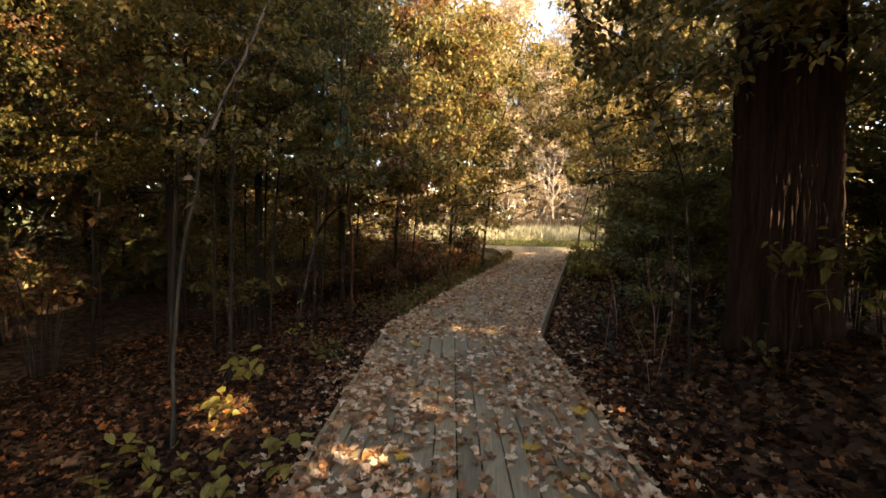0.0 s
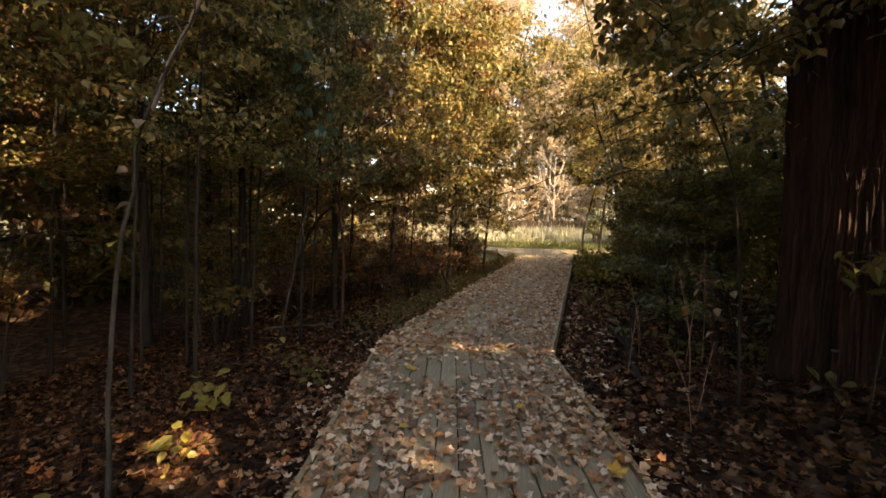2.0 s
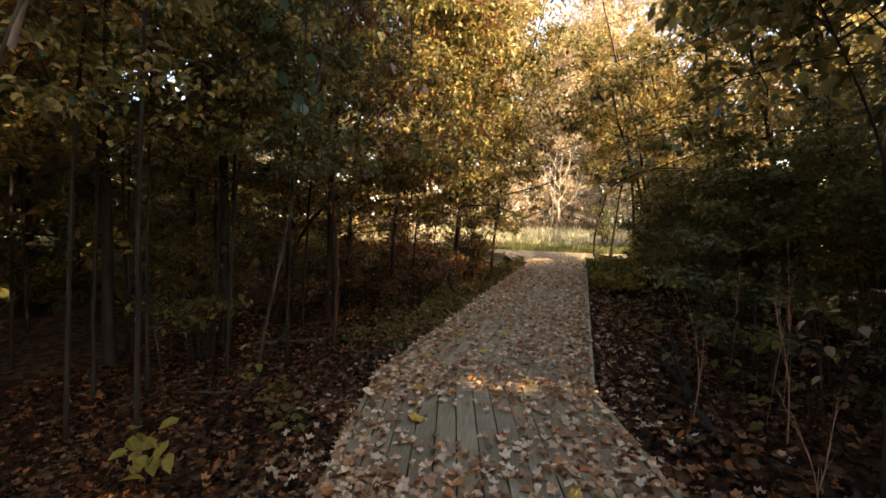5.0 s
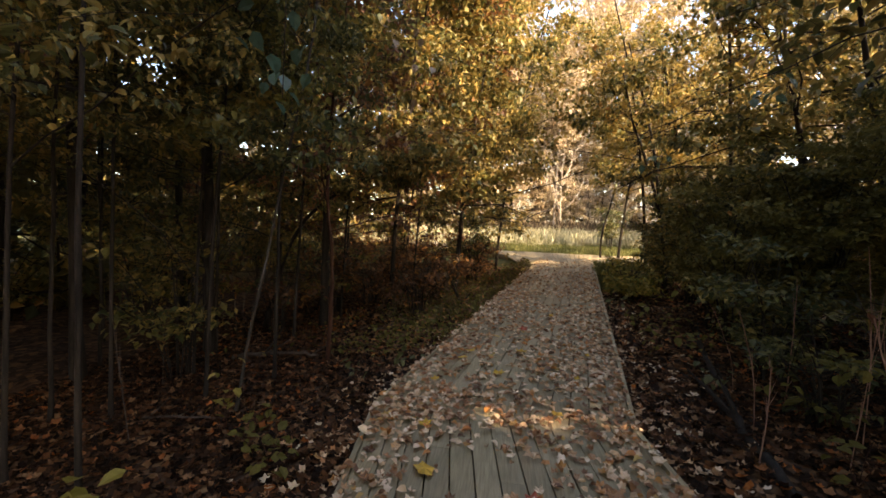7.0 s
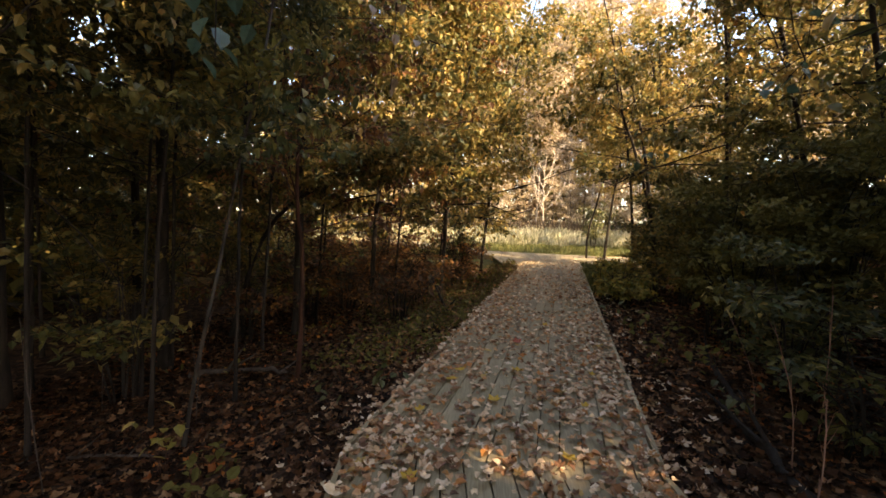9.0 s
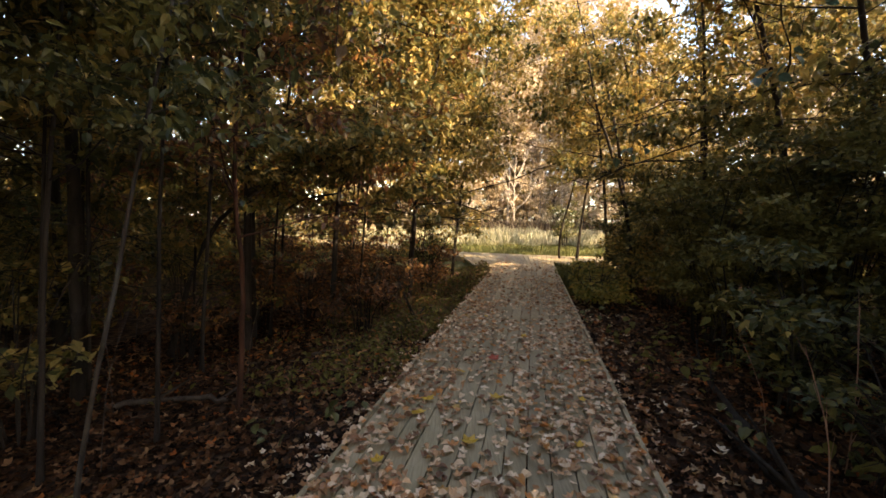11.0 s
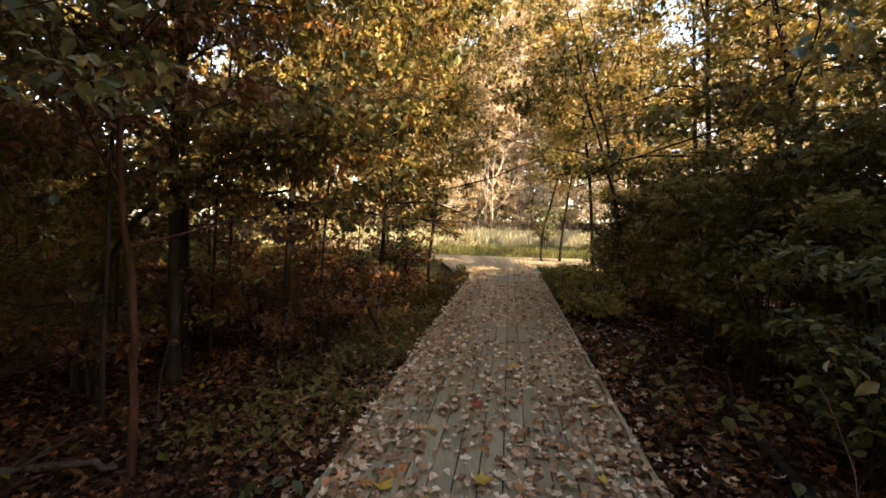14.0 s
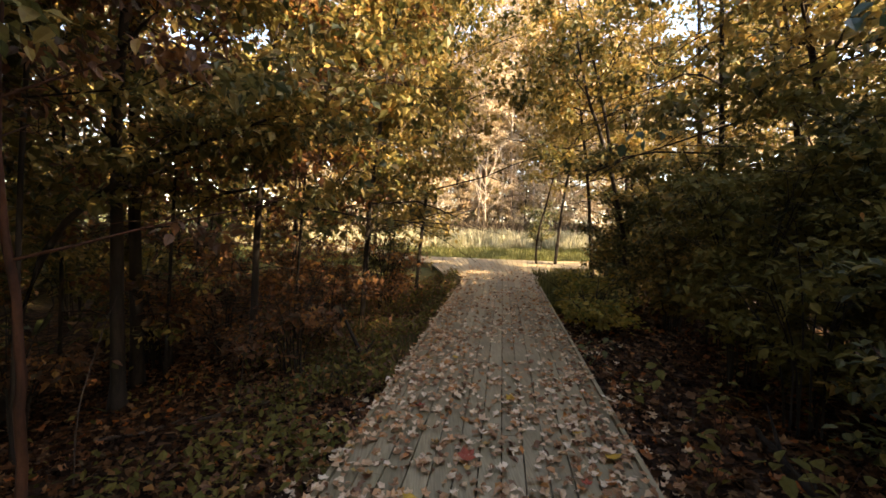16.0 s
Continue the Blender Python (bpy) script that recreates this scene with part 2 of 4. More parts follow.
def oriented(rng, n, pitch=(-0.5, 0.5), roll=0.5):
    """Turns for n leaves: x across, y along, z the leaf's face."""
    yaw = rng.uniform(0, 2 * np.pi, n)
    p = rng.normal(pitch[0], pitch[1], n)
    r = rng.normal(0, roll, n)
    along = np.stack([np.cos(p) * np.cos(yaw), np.cos(p) * np.sin(yaw), np.sin(p)], 1)
    side = np.stack([-np.sin(yaw), np.cos(yaw), np.zeros(n)], 1)
    face = np.cross(side, along) * -1
    side, face = side * np.cos(r)[:, None] + face * np.sin(r)[:, None], face * np.cos(r)[:, None] - side * np.sin(r)[:, None]
    return np.stack([side, along, face], 2)


def leaf_arrays(shape, places, sizes, turns, curl=None, wide=None):
    v, f = shape
    loc = np.repeat(v[None], len(places), 0).astype(float)
    if curl is not None:
        loc[:, :, 2] += curl[:, None] * (loc[:, :, 0] ** 2 + 0.6 * (loc[:, :, 1] - 0.3) ** 2)
    if wide is not None:
        loc[:, :, 0] *= wide[:, None]
    co = np.einsum("nij,nvj->nvi", turns, loc * sizes[:, None, None]) + places[:, None]
    tris = f[None] + (np.arange(len(places)) * len(v))[:, None, None]
    return co.reshape(-1, 3), tris.reshape(-1, 3)


def tube_arrays(tubes, sides):
    """Tubes through points with radii, as one set of arrays."""
    cos, tris, base = [], [], 0
    ring = np.linspace(0, 2 * np.pi, sides, endpoint=False)
    for pts, rad in tubes:
        pts = np.asarray(pts, float)
        t = np.gradient(pts, axis=0)
        t /= np.linalg.norm(t, axis=1)[:, None] + 1e-9
        ref = np.where(np.abs(t[:, 2:3]) > 0.9, np.array([[1.0, 0, 0]]), np.array([[0, 0, 1.0]]))
        u = np.cross(ref, t)
        u /= np.linalg.norm(u, axis=1)[:, None] + 1e-9
        w = np.cross(t, u)
        r = np.asarray(rad)[:, None, None]
        c = pts[:, None] + r * (np.cos(ring)[None, :, None] * u[:, None] + np.sin(ring)[None, :, None] * w[:, None])
        cos.append(c.reshape(-1, 3))
        i, k = np.meshgrid(np.arange(len(pts) - 1), np.arange(sides), indexing="ij")
        a, b = i * sides + k, i * sides + (k + 1) % sides
        q = np.stack([np.stack([a, b, b + sides], -1), np.stack([a, b + sides, a + sides], -1)], 2).reshape(-1, 3)
        tris.append(q + base)
        base += len(pts) * sides
    return np.concatenate(cos), np.concatenate(tris)


def smooth_line(points, n):
    """A soft curve through a few points."""
    p = np.asarray(points, float)
    s = np.linspace(0, len(p) - 1, n)
    i = np.clip(s.astype(int), 0, len(p) - 2)
    f = (s - i)[:, None]
    a, b, c, d = p[np.maximum(i - 1, 0)], p[i], p[i + 1], p[np.minimum(i + 2, len(p) - 1)]
    return 0.5 * (2 * b + (c - a) * f + (2 * a - 5 * b + 4 * c - d) * f ** 2 + (3 * b - a - 3 * c + d) * f ** 3)


# ---------------------------------------------------------------- the lie of the land
BEND_L, BEND_R = (-0.13, 6.72), (1.74, 6.60)


def deck_left(y):
    return np.where(y < BEND_L[1], BEND_L[0] + (BEND_L[1] - y) * 0.113, BEND_L[0] + (y - BEND_L[1]) * 0.1765)


def deck_right(y):
    return np.where(y < BEND_R[1], BEND_R[0] + (BEND_R[1] - y) * 0.113, BEND_R[0] + (y - BEND_R[1]) * 0.1765)


def ground_z(x, y):
    x, y = np.asarray(x, float), np.asarray(y, float)
    dl = np.clip(deck_left(y) - x, -0.2, None)
    dr = np.clip(x - deck_right(y), -0.2, None)
    left = -0.24 - 0.22 * np.clip(dl, 0, 1.1) - 0.09 * np.clip(dl - 1.1, 0, 2.5)
    right = -0.25 + 0.02 * np.clip(dr, 0, 6)
    right = right + 0.52 * np.exp(-((x - 4.3) ** 2 / 1.6 + (y - 5.2) ** 2 / 2.2)) * np.clip(dr / 0.7, 0, 1)
    z = np.where(dl > dr, left, right)
    far = np.clip((y - 16) / 6, 0, 1)
    z = z * (1 - far) + (-0.20 + 0.9 * np.clip((y - 32) / 26, 0, 1.6)) * far
    off = np.clip(np.maximum(dl, dr) - 0.3, 0, 1)
    bumps = 0.05 * np.sin(1.7 * x + 0.6 * y) * np.sin(1.3 * y - 0.5 * x) + 0.025 * np.sin(4.1 * x + 1.1) * np.sin(3.7 * y)
    return z + bumps * off


def stretched(a, b, step, reach):
    mid = np.arange(a, b + step / 2, step)
    out = []
    d = step
    while sum(out) < reach:
        d *= 1.35
        out.append(d)
    run = np.cumsum(out)
    return np.concatenate([a - run[::-1], mid, b + run])


def build_ground():
    gx, gy = stretched(-9, 11, 0.2, 2500), stretched(-3, 32, 0.25, 2500)
    X, Y = np.meshgrid(gx, gy)
    co = np.stack([X, Y, ground_z(X, Y)], -1).reshape(-1, 3)
    nx, ny = len(gx), len(gy)
    i, j = np.meshgrid(np.arange(nx - 1), np.arange(ny - 1))
    a = (j * nx + i).ravel()
    tris = np.concatenate([np.stack([a, a + 1, a + nx + 1], 1), np.stack([a, a + nx + 1, a + nx], 1)])
    ob = tri_mesh("ground", co, tris, GROUND, smooth=True)
    tagged(ob, "brown forest floor covered in dark leaf litter", "ground", kind="structure")


build_ground()

# ---------------------------------------------------------------- plants
SUN_V = np.array(SUN)
# where the sun finds a way down between the crowns: place and half-width
SHAFTS = [((0.95, 6.75, 0.0), 0.16), ((1.5, 7.0, 0.0), 0.17), ((1.25, 6.80, 0.0), 0.13), ((0.62, 6.85, 0.0), 0.15), ((0.3, 7.1, 0.0), 0.14), ((0.55, 4.72, 0.0), 0.19), ((1.1, 6.95, 0.0), 0.14), ((0.8, 6.55, 0.0), 0.13), ((1.66, 6.72, 0.0), 0.12),
          ((-1.4, 5.25, -0.42), 0.32), ((-1.1, 4.85, -0.42), 0.34), ((-1.84, 5.25, -0.45), 0.22), ((3.1, 6.0, 0.85), 0.22), ((2.85, 6.2, 0.5), 0.14), ((3.2, 6.4, 0.85), 0.16), ((3.6, 4.6, 0.0), 0.12), ((3.0, 8.2, 0.0), 0.12), ((4.36, 5.60, 1.95), 0.22), ((4.40, 5.64, 1.6), 0.24), ((4.42, 5.66, 1.3), 0.18), ((4.42, 5.70, 1.8), 0.22), ((4.39, 5.64, 2.1), 0.18),
          ((-1.47, 9.05, 0.5), 0.08), ((-1.47, 9.05, 0.75), 0.10), ((-1.48, 9.05, 1.0), 0.09), ((-2.9, 11.0, -0.6), 0.08), ((-2.4, 10.3, -0.55), 0.08), ((-3.6, 12.2, -0.65), 0.12), ((-1.9, 13.0, -0.5), 0.10), ((-1.2, 7.3, -0.45), 0.07), ((0.4, 7.8, 0.0), 0.10)]


def thinned(p):
    """Keep the way over the boards open, and the gaps by which the sun comes through."""
    cx = (deck_left(p[:, 1]) + deck_right(p[:, 1])) / 2
    half = np.maximum(1.25 - 0.22 * np.clip(p[:, 2] - 2.5, 0, 9), 0.55)
    ahead = np.clip((p[:, 1] - 10.5) / 2.5, 0, 1)
    half = half * (1 - ahead) + ahead * np.maximum(1.15 - 0.5 * np.clip(p[:, 2] - 2.0, 0, 9), 0.0)
    side = p[:, 0] - cx
    half_right = half + 0.3 * ahead * np.clip(4.8 - p[:, 2], 0, 1) * np.clip((p[:, 2] - 1.1) / 0.4, 0, 1)
    ok = (side < -half) | (side > half_right) | (p[:, 1] > 24)
    ok &= (np.abs(side - 0.2) > 1.9) | (p[:, 2] < 5.2) | (p[:, 1] > 8.5)
    ok &= (np.abs(side) > 2.2 - 2.2 * ahead) | (p[:, 2] < 6.5) | (p[:, 1] > 24)
    ok &= (np.abs(side) > 2.0) | (p[:, 2] < 8.2) | (p[:, 1] < 12) | (p[:, 1] > 24)
    for place, r in SHAFTS:
        d = p - np.array(place)
        s = d @ SUN_V
        off = np.linalg.norm(d - s[:, None] * SUN_V, axis=1)
        ragged = 0.5 + 0.75 * np.abs(np.sin(917.0 * p[:, 0] + 433.0 * p[:, 1] + 271.0 * p[:, 2]))
        ok &= ~((off < r * ragged) & (s > 0.15))
    return p[ok]


def limbs_of(rng, spine, radii, n, first, length, rise, sub=4, lean=None):
    """Limbs up a stem and twigs on the limbs. Returns limbs, twigs, and places for leaves."""
    limbs, twigs, ends = [], [], []
    m = len(spine)
    for k in range(n):
        f = first + (1 - first) * (k + rng.uniform(0.1, 0.9)) / n
        at = f * (m - 1)
        i = min(int(at), m - 2)
        p0 = spine[i] + (spine[i + 1] - spine[i]) * (at - i)
        az = k * 2.4 + rng.uniform(-0.6, 0.6)
        d = np.array([math.cos(az), math.sin(az), rng.uniform(*rise)])
        if lean is not None:
            d[:2] += lean
        d /= np.linalg.norm(d)
        ln = length * (1.15 - 0.65 * (f - first) / (1 - first + 1e-6)) * rng.uniform(0.65, 1.2)
        q = [p0]
        for s in range(5):
            d = d + rng.normal(0, 0.16, 3) + np.array([0, 0, -0.06])
            d /= np.linalg.norm(d)
            q.append(q[-1] + d * ln / 5)
        q = np.array(q)
        r0 = max(np.interp(at, np.arange(m), radii) * 0.5, 0.006)
        limbs.append((q, np.linspace(r0, r0 * 0.25, 6)))
        ends.append(q[3:])
        for _ in range(sub):
            j = rng.integers(1, 5)
            e = rng.normal(0, 1, 3) + (q[j + 1] - q[j]) / (ln / 5) * 0.8
            e[2] = e[2] * 0.6
            e /= np.linalg.norm(e)
            tl = ln * rng.uniform(0.25, 0.5)
            tw = q[j] + np.linspace(0, 1, 5)[:, None] * e * tl + np.linspace(0, 1, 5)[:, None] ** 2 * np.array([0, 0, -0.12 * tl])
            twigs.append((tw[[0, 2, 4]], [r0 * 0.35, r0 * 0.25, r0 * 0.12]))
            ends.append(tw[1:])
    return limbs, twigs, np.concatenate(ends)


def crown_arrays(rng, ends, n, shape, size, spread, pitch=(-0.45, 0.5), floor=-9.0, open_ways=True):
    sprays = ends[rng.integers(0, len(ends), max(6, n // 55))]
    sprays = sprays + rng.normal(0, spread, sprays.shape) * np.array([1, 1, 0.5])
    c = sprays[rng.integers(0, len(sprays), n)] + rng.normal(0, max(0.11, 1.3 * size), (n, 3)) * np.array([1, 1, 0.42])
    c = thinned(c) if open_ways else c
    c = c[(c[:, 2] > floor) | (rng.uniform(0, 1, len(c)) < 0.05)]
    s = size * rng.uniform(0.6, 1.25, len(c))
    return leaf_arrays(shape, c, s, oriented(rng, len(c), pitch, 0.55), rng.uniform(-0.25, 0.25, len(c)), rng.uniform(0.75, 1.25, len(c)))


def forked(limb, sides, twigs, twig_sides):
    """A limb and the twigs that spring from it, grown together at their feet."""
    co, tr = tube_arrays([limb], sides)
    co2, tr2 = tube_arrays(twigs, twig_sides)
    collars, at = [], len(co)
    for pts, _ in twigs:
        j = int(np.argmin(np.linalg.norm(np.asarray(limb[0]) - pts[0], axis=1))) * sides
        collars += [(j, j + 1, at), (j + 2, j + 3, at + 1)]
        at += len(pts) * twig_sides
    return np.concatenate([co, co2]), np.concatenate([tr, tr2 + len(co), np.array(collars)])


def branch_parts(root, limbs, twigs, sub, bark, split=True):
    """Each limb with its own twigs is a part; far off, the bare framework is one."""
    if not split:
        co, tr = tube_arrays(limbs, 5)
        co2, tr2 = tube_arrays(twigs, 3)
        tri_mesh("framework", np.concatenate([co, co2]), np.concatenate([tr, tr2 + len(co)]), bark, root, smooth=True)
        return
    for k, limb in enumerate(limbs):
        tri_mesh("branch", *forked(limb, 5, twigs[k * sub:(k + 1) * sub], 3), bark, root, smooth=True)


def plant(name, label, category, spine, r0, seed, leaf, bark, n_leaves, size, n_limbs, first, length, rise=(0.1, 0.8), shape=LEAF_SMALL,
          spread=0.16, sub=4, group="", sides=6, lean=None, taper=0.25, pitch=(-0.45, 0.5), split=True, floor=-9.0, open_ways=True):
    """A tree or sapling: a stem with a foot, limbs and twigs, and a crown of leaves."""
    rng = np.random.default_rng(seed)
    base = np.array(spine[0], float)
    line = smooth_line(np.array(spine, float) - base, 14)
    line[1:-1] += rng.normal(0, 0.004 + 0.045 * r0, (12, 3))
    rad = np.linspace(1, taper, 14) * r0
    rad[0] *= 1.35
    root = new(name)
    root.location = base
    tagged(root, label, category, group)
    co, tr = tube_arrays([(line, rad)], max(sides, 6) if r0 < 0.1 else 12)
    tri_mesh("trunk", co, tr, bark, root, smooth=True)
    limbs, twigs, ends = limbs_of(rng, line, rad, n_limbs, first, length, rise, sub, lean)
    branch_parts(root, limbs, twigs, sub, bark, split)
    if n_leaves:
        co, tr = crown_arrays(rng, ends + base, n_leaves, shape, size, spread, pitch, floor, open_ways)
        if len(co):
            tri_mesh("crown", co - base, tr, leaf, root)
    return root


def upright(x, y, h, dx=0.0, dy=0.0, sink=0.06):
    z = float(ground_z(x, y)) - sink
    return [(x, y, z), (x + dx * 0.2, y + dy * 0.2, z + h * 0.35), (x + dx * 0.55, y + dy * 0.55, z + h * 0.7), (x + dx, y + dy, z + h)]


# the great old trunk beside the boards
def big_oak():
    root = new("oak_tree")
    bx, by = 4.02, 5.85
    bz = float(ground_z(bx, by)) - 0.1
    root.location = (bx, by, bz)
    tagged(root, "massive old tree trunk with deeply furrowed dark bark", "tree")
    rng = np.random.default_rng(4)
    rings, sides = 80, 260
    hz = np.linspace(0, 1, rings) ** 1.15 * 9.0
    a = np.linspace(0, 2 * np.pi, sides, endpoint=False)
    H, A = np.meshgrid(hz, a, indexing="ij")
    r = 0.405 + 0.06 * np.exp(-H / 0.28) - 0.012 * H
    r += 0.03 * np.exp(-H / 0.35) * np.sin(5 * A + 0.7)
    wander = 1.3 * np.sin(H * 1.9) + 0.8 * np.sin(H * 4.3 + 2 * A)
    ridge = np.abs(np.sin(16 * A + wander)) ** 0.42
    ridge2 = np.abs(np.sin(29 * A - wander * 1.2 + 2.1 * np.sin(3.1 * H)))
    r += 0.075 * ridge * (0.5 + 0.5 * ridge2) - 0.035 + 0.008 * np.sin(17 * H + 6 * A)
    co = np.stack([r * np.cos(A) - 0.035 * H, r * np.sin(A), H], -1).reshape(-1, 3)
    i, k = np.meshgrid(np.arange(rings - 1), np.arange(sides), indexing="ij")
    p, q = i * sides + k, i * sides + (k + 1) % sides
    tr = np.stack([np.stack([p, q, q + sides], -1), np.stack([p, q + sides, p + sides], -1)], 2).reshape(-1, 3)
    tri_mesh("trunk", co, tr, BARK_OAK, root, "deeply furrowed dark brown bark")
    spine = np.array([(-0.2, 0, 6.0), (-0.3, 0, 8.0), (-0.2, 0.2, 10.5), (-0.1, 0.2, 13.0)])
    limbs, twigs, ends = limbs_of(rng, smooth_line(spine, 10), np.linspace(0.4, 0.12, 10), 14, 0.0, 3.2, (0.1, 0.7), 6)
    branch_parts(root, limbs, twigs, 6, BARK_OAK)
    base = np.array(root.location)
    co, tr = crown_arrays(rng, ends + base, 3000, LEAF_SMALL, 0.20, 0.4)
    tri_mesh("crown", co - base, tr, LEAF_TURNING, root)


big_oak()

# the slender leaning sapling, its upper stem coloured as if lit
leaner = plant("sapling", "slender leaning sapling, its upper stem coloured as if lit", "sapling",
      [(-1.37, 4.44, -0.5), (-1.35, 4.44, -0.1), (-1.33, 4.44, 0.3), (-1.26, 4.42, 0.7), (-1.19, 4.40, 1.08), (-1.13, 4.39, 1.35), (-1.02, 4.38, 1.6), (-0.97, 4.36, 1.9), (-0.86, 4.36, 2.06), (-0.76, 4.36, 2.3), (-0.62, 4.38, 2.55), (-0.3, 4.4, 3.2)],
      0.0165, 11, LEAF_SHADE, BARK_GREY, 420, 0.07, 8, 0.86, 0.6, shape=LEAF_OVAL, spread=0.14, taper=0.5, group="saplings in the understory")

for k, (x, y, z) in enumerate([(-0.88, 4.30, 1.98), (-1.02, 4.34, 1.69), (-0.99, 4.32, 1.50)]):
    co, tr = leaf_arrays(LEAF_CURLED, np.array([(x, y, z)]) - np.array(leaner.location), np.array([0.085]), oriented(np.random.default_rng(5 + k), 1, (-0.3, 0.2), 0.3), np.array([0.4]), np.array([1.1]))
    tri_mesh("dead_leaf", co, tr, LEAF_DRY, leaner, "dry tan leaf caught on the stem")

# paler tube over the top of the stem, imitating light from the sky
upper = smooth_line(np.array([(-0.86, 4.36, 2.06), (-0.76, 4.36, 2.3), (-0.62, 4.38, 2.55), (-0.3, 4.4, 3.2)]) - np.array(leaner.location), 12)
tri_mesh("lit_upper_stem", *tube_arrays([(upper, np.linspace(0.0135, 0.0095, 12))], 8), TWIG_PALE, leaner, "smooth pale grey upper stem", smooth=True)

# understory on the low side of the boards: x, y, height, sway, leaf colours
UNDER = [(-4.0, 4.5, 5.0, 0.3, LEAF_GREEN), (-4.6, 5.4, 5.2, -0.4, LEAF_TURNING), (-3.7, 7.2, 5.4, 0.6, LEAF_TURNING), (-2.5, 7.9, 5.0, 0.5, LEAF_GREEN),
         (-5.6, 7.8, 6.0, 0.3, LEAF_GREEN), (-3.2, 8.6, 4.6, 0.5, LEAF_GREEN), (-3.6, 9.6, 6.2, 0.4, LEAF_TURNING), (-2.6, 12.3, 5.6, 0.5, LEAF_TURNING),
         (-5.0, 11.2, 6.4, 0.2, LEAF_GREEN), (-1.3, 13.6, 6.0, 0.6, LEAF_RUSSET), (-3.2, 14.2, 7.0, 0.4, LEAF_RUSSET), (-0.6, 16.4, 6.6, 0.9, LEAF_GOLD),
         (-2.4, 17.2, 7.2, 0.6, LEAF_GOLD), (-0.9, 19.6, 7.4, 0.8, LEAF_TURNING), (-4.6, 16.2, 7.5, 0.3, LEAF_RUSSET), (-3.4, 20.4, 7.5, 0.5, LEAF_GOLD),
         (-6.8, 13.2, 4.2, 0.2, LEAF_TURNING), (-7.4, 9.4, 6.4, 0.3, LEAF_GREEN), (-6.6, 5.2, 5.6, 0.2, LEAF_GREEN), (-4.9, 2.2, 4.8, 0.0, LEAF_TURNING),
         (-6.4, 18.4, 8.0, 0.2, LEAF_TURNING), (-9.2, 12.0, 7.5, 0.0, LEAF_TURNING), (-9.4, 16.5, 3.4, 0.1, LEAF_GOLD), (-5.4, 23.0, 8.0, 0.2, LEAF_GOLD),
         (-2.9, 6.2, 5.0, 0.5, LEAF_TURNING), (-4.4, 3.6, 5.0, 0.4, LEAF_GREEN), (-5.8, 9.8, 6.5, 0.3, LEAF_TURNING), (-2.6, 10.2, 6.0, 0.6, LEAF_TURNING),
         (-4.2, 12.6, 6.6, 0.4, LEAF_TURNING), (-8.6, 6.8, 6.4, 0.2, LEAF_TURNING), (-1.9, 15.2, 7.0, 0.9, LEAF_TURNING), (-0.4, 18.2, 5.6, 1.0, LEAF_TURNING),
         (-7.8, 21.0, 8.5, 0.0, LEAF_GOLD), (-2.3, 23.6, 8.0, 0.6, LEAF_GOLD), (-8.2, 14.8, 3.2, 0.3, LEAF_RUSSET), (-4.9, 7.0, 6.8, 0.9, LEAF_RUSSET), (-4.7, 8.7, 5.4, 0.3, LEAF_TURNING)]
for k, (x, y, h, sway, leaf) in enumerate(UNDER):
    near = y < 8.0
    low = x > -3 and y > 12
    tall = h * (1.25 if y < 9 else 1.35)
    plant("sapling", "thin dark-stemmed understory tree with turning leaves", "sapling", upright(x, y, tall, sway * 1.6, 0.25 * math.sin(k * 2.1)), 0.012 + 0.0023 * h, 100 + k, leaf,
          BARK_DARK, int((7000 if near else 3900) + 600 * (h - 4)), 0.070 if near else (0.115 if y < 13 else 0.135), 16, 0.34 if y < 11 else (0.2 if low else 0.1), 0.27 * h + 0.75,
          (-0.1, 0.5), shape=LEAF_OVAL if y < 10 and x > -4.3 else LEAF_SMALL, spread=0.2 if near else 0.26, sub=6, group="saplings in the understory", lean=np.array([0.25, -0.1]) if y > 9 else None, floor=2.05 - 0.15 * max(0, y - 7) if y < 12 else -9.0)

plant("sapling", "straight reddish sapling catching the low sun", "sapling", [(-1.54, 9.08, -0.62), (-1.49, 9.08, 0.3), (-1.47, 9.08, 0.8), (-1.54, 9.08, 1.76), (-1.45, 9.1, 3.2), (-1.2, 9.1, 4.6)], 0.031, 12, LEAF_RUSSET, STEM_RUDDY,
      1300, 0.09, 12, 0.5, 1.4, shape=LEAF_OVAL, spread=0.2, taper=0.5, group="saplings in the understory")

plant("sapling", "thin sapling leaning towards the boards", "sapling", [(-1.82, 7.46, -0.52), (-1.66, 7.46, 0.35), (-1.47, 7.46, 1.08), (-1.3, 7.46, 1.9), (-1.05, 7.5, 3.0), (-0.9, 7.5, 4.2)], 0.017, 13, LEAF_SHADE, BARK_YOUNG,
      700, 0.07, 9, 0.6, 0.8, shape=LEAF_OVAL, spread=0.16, taper=0.5, group="saplings in the understory")

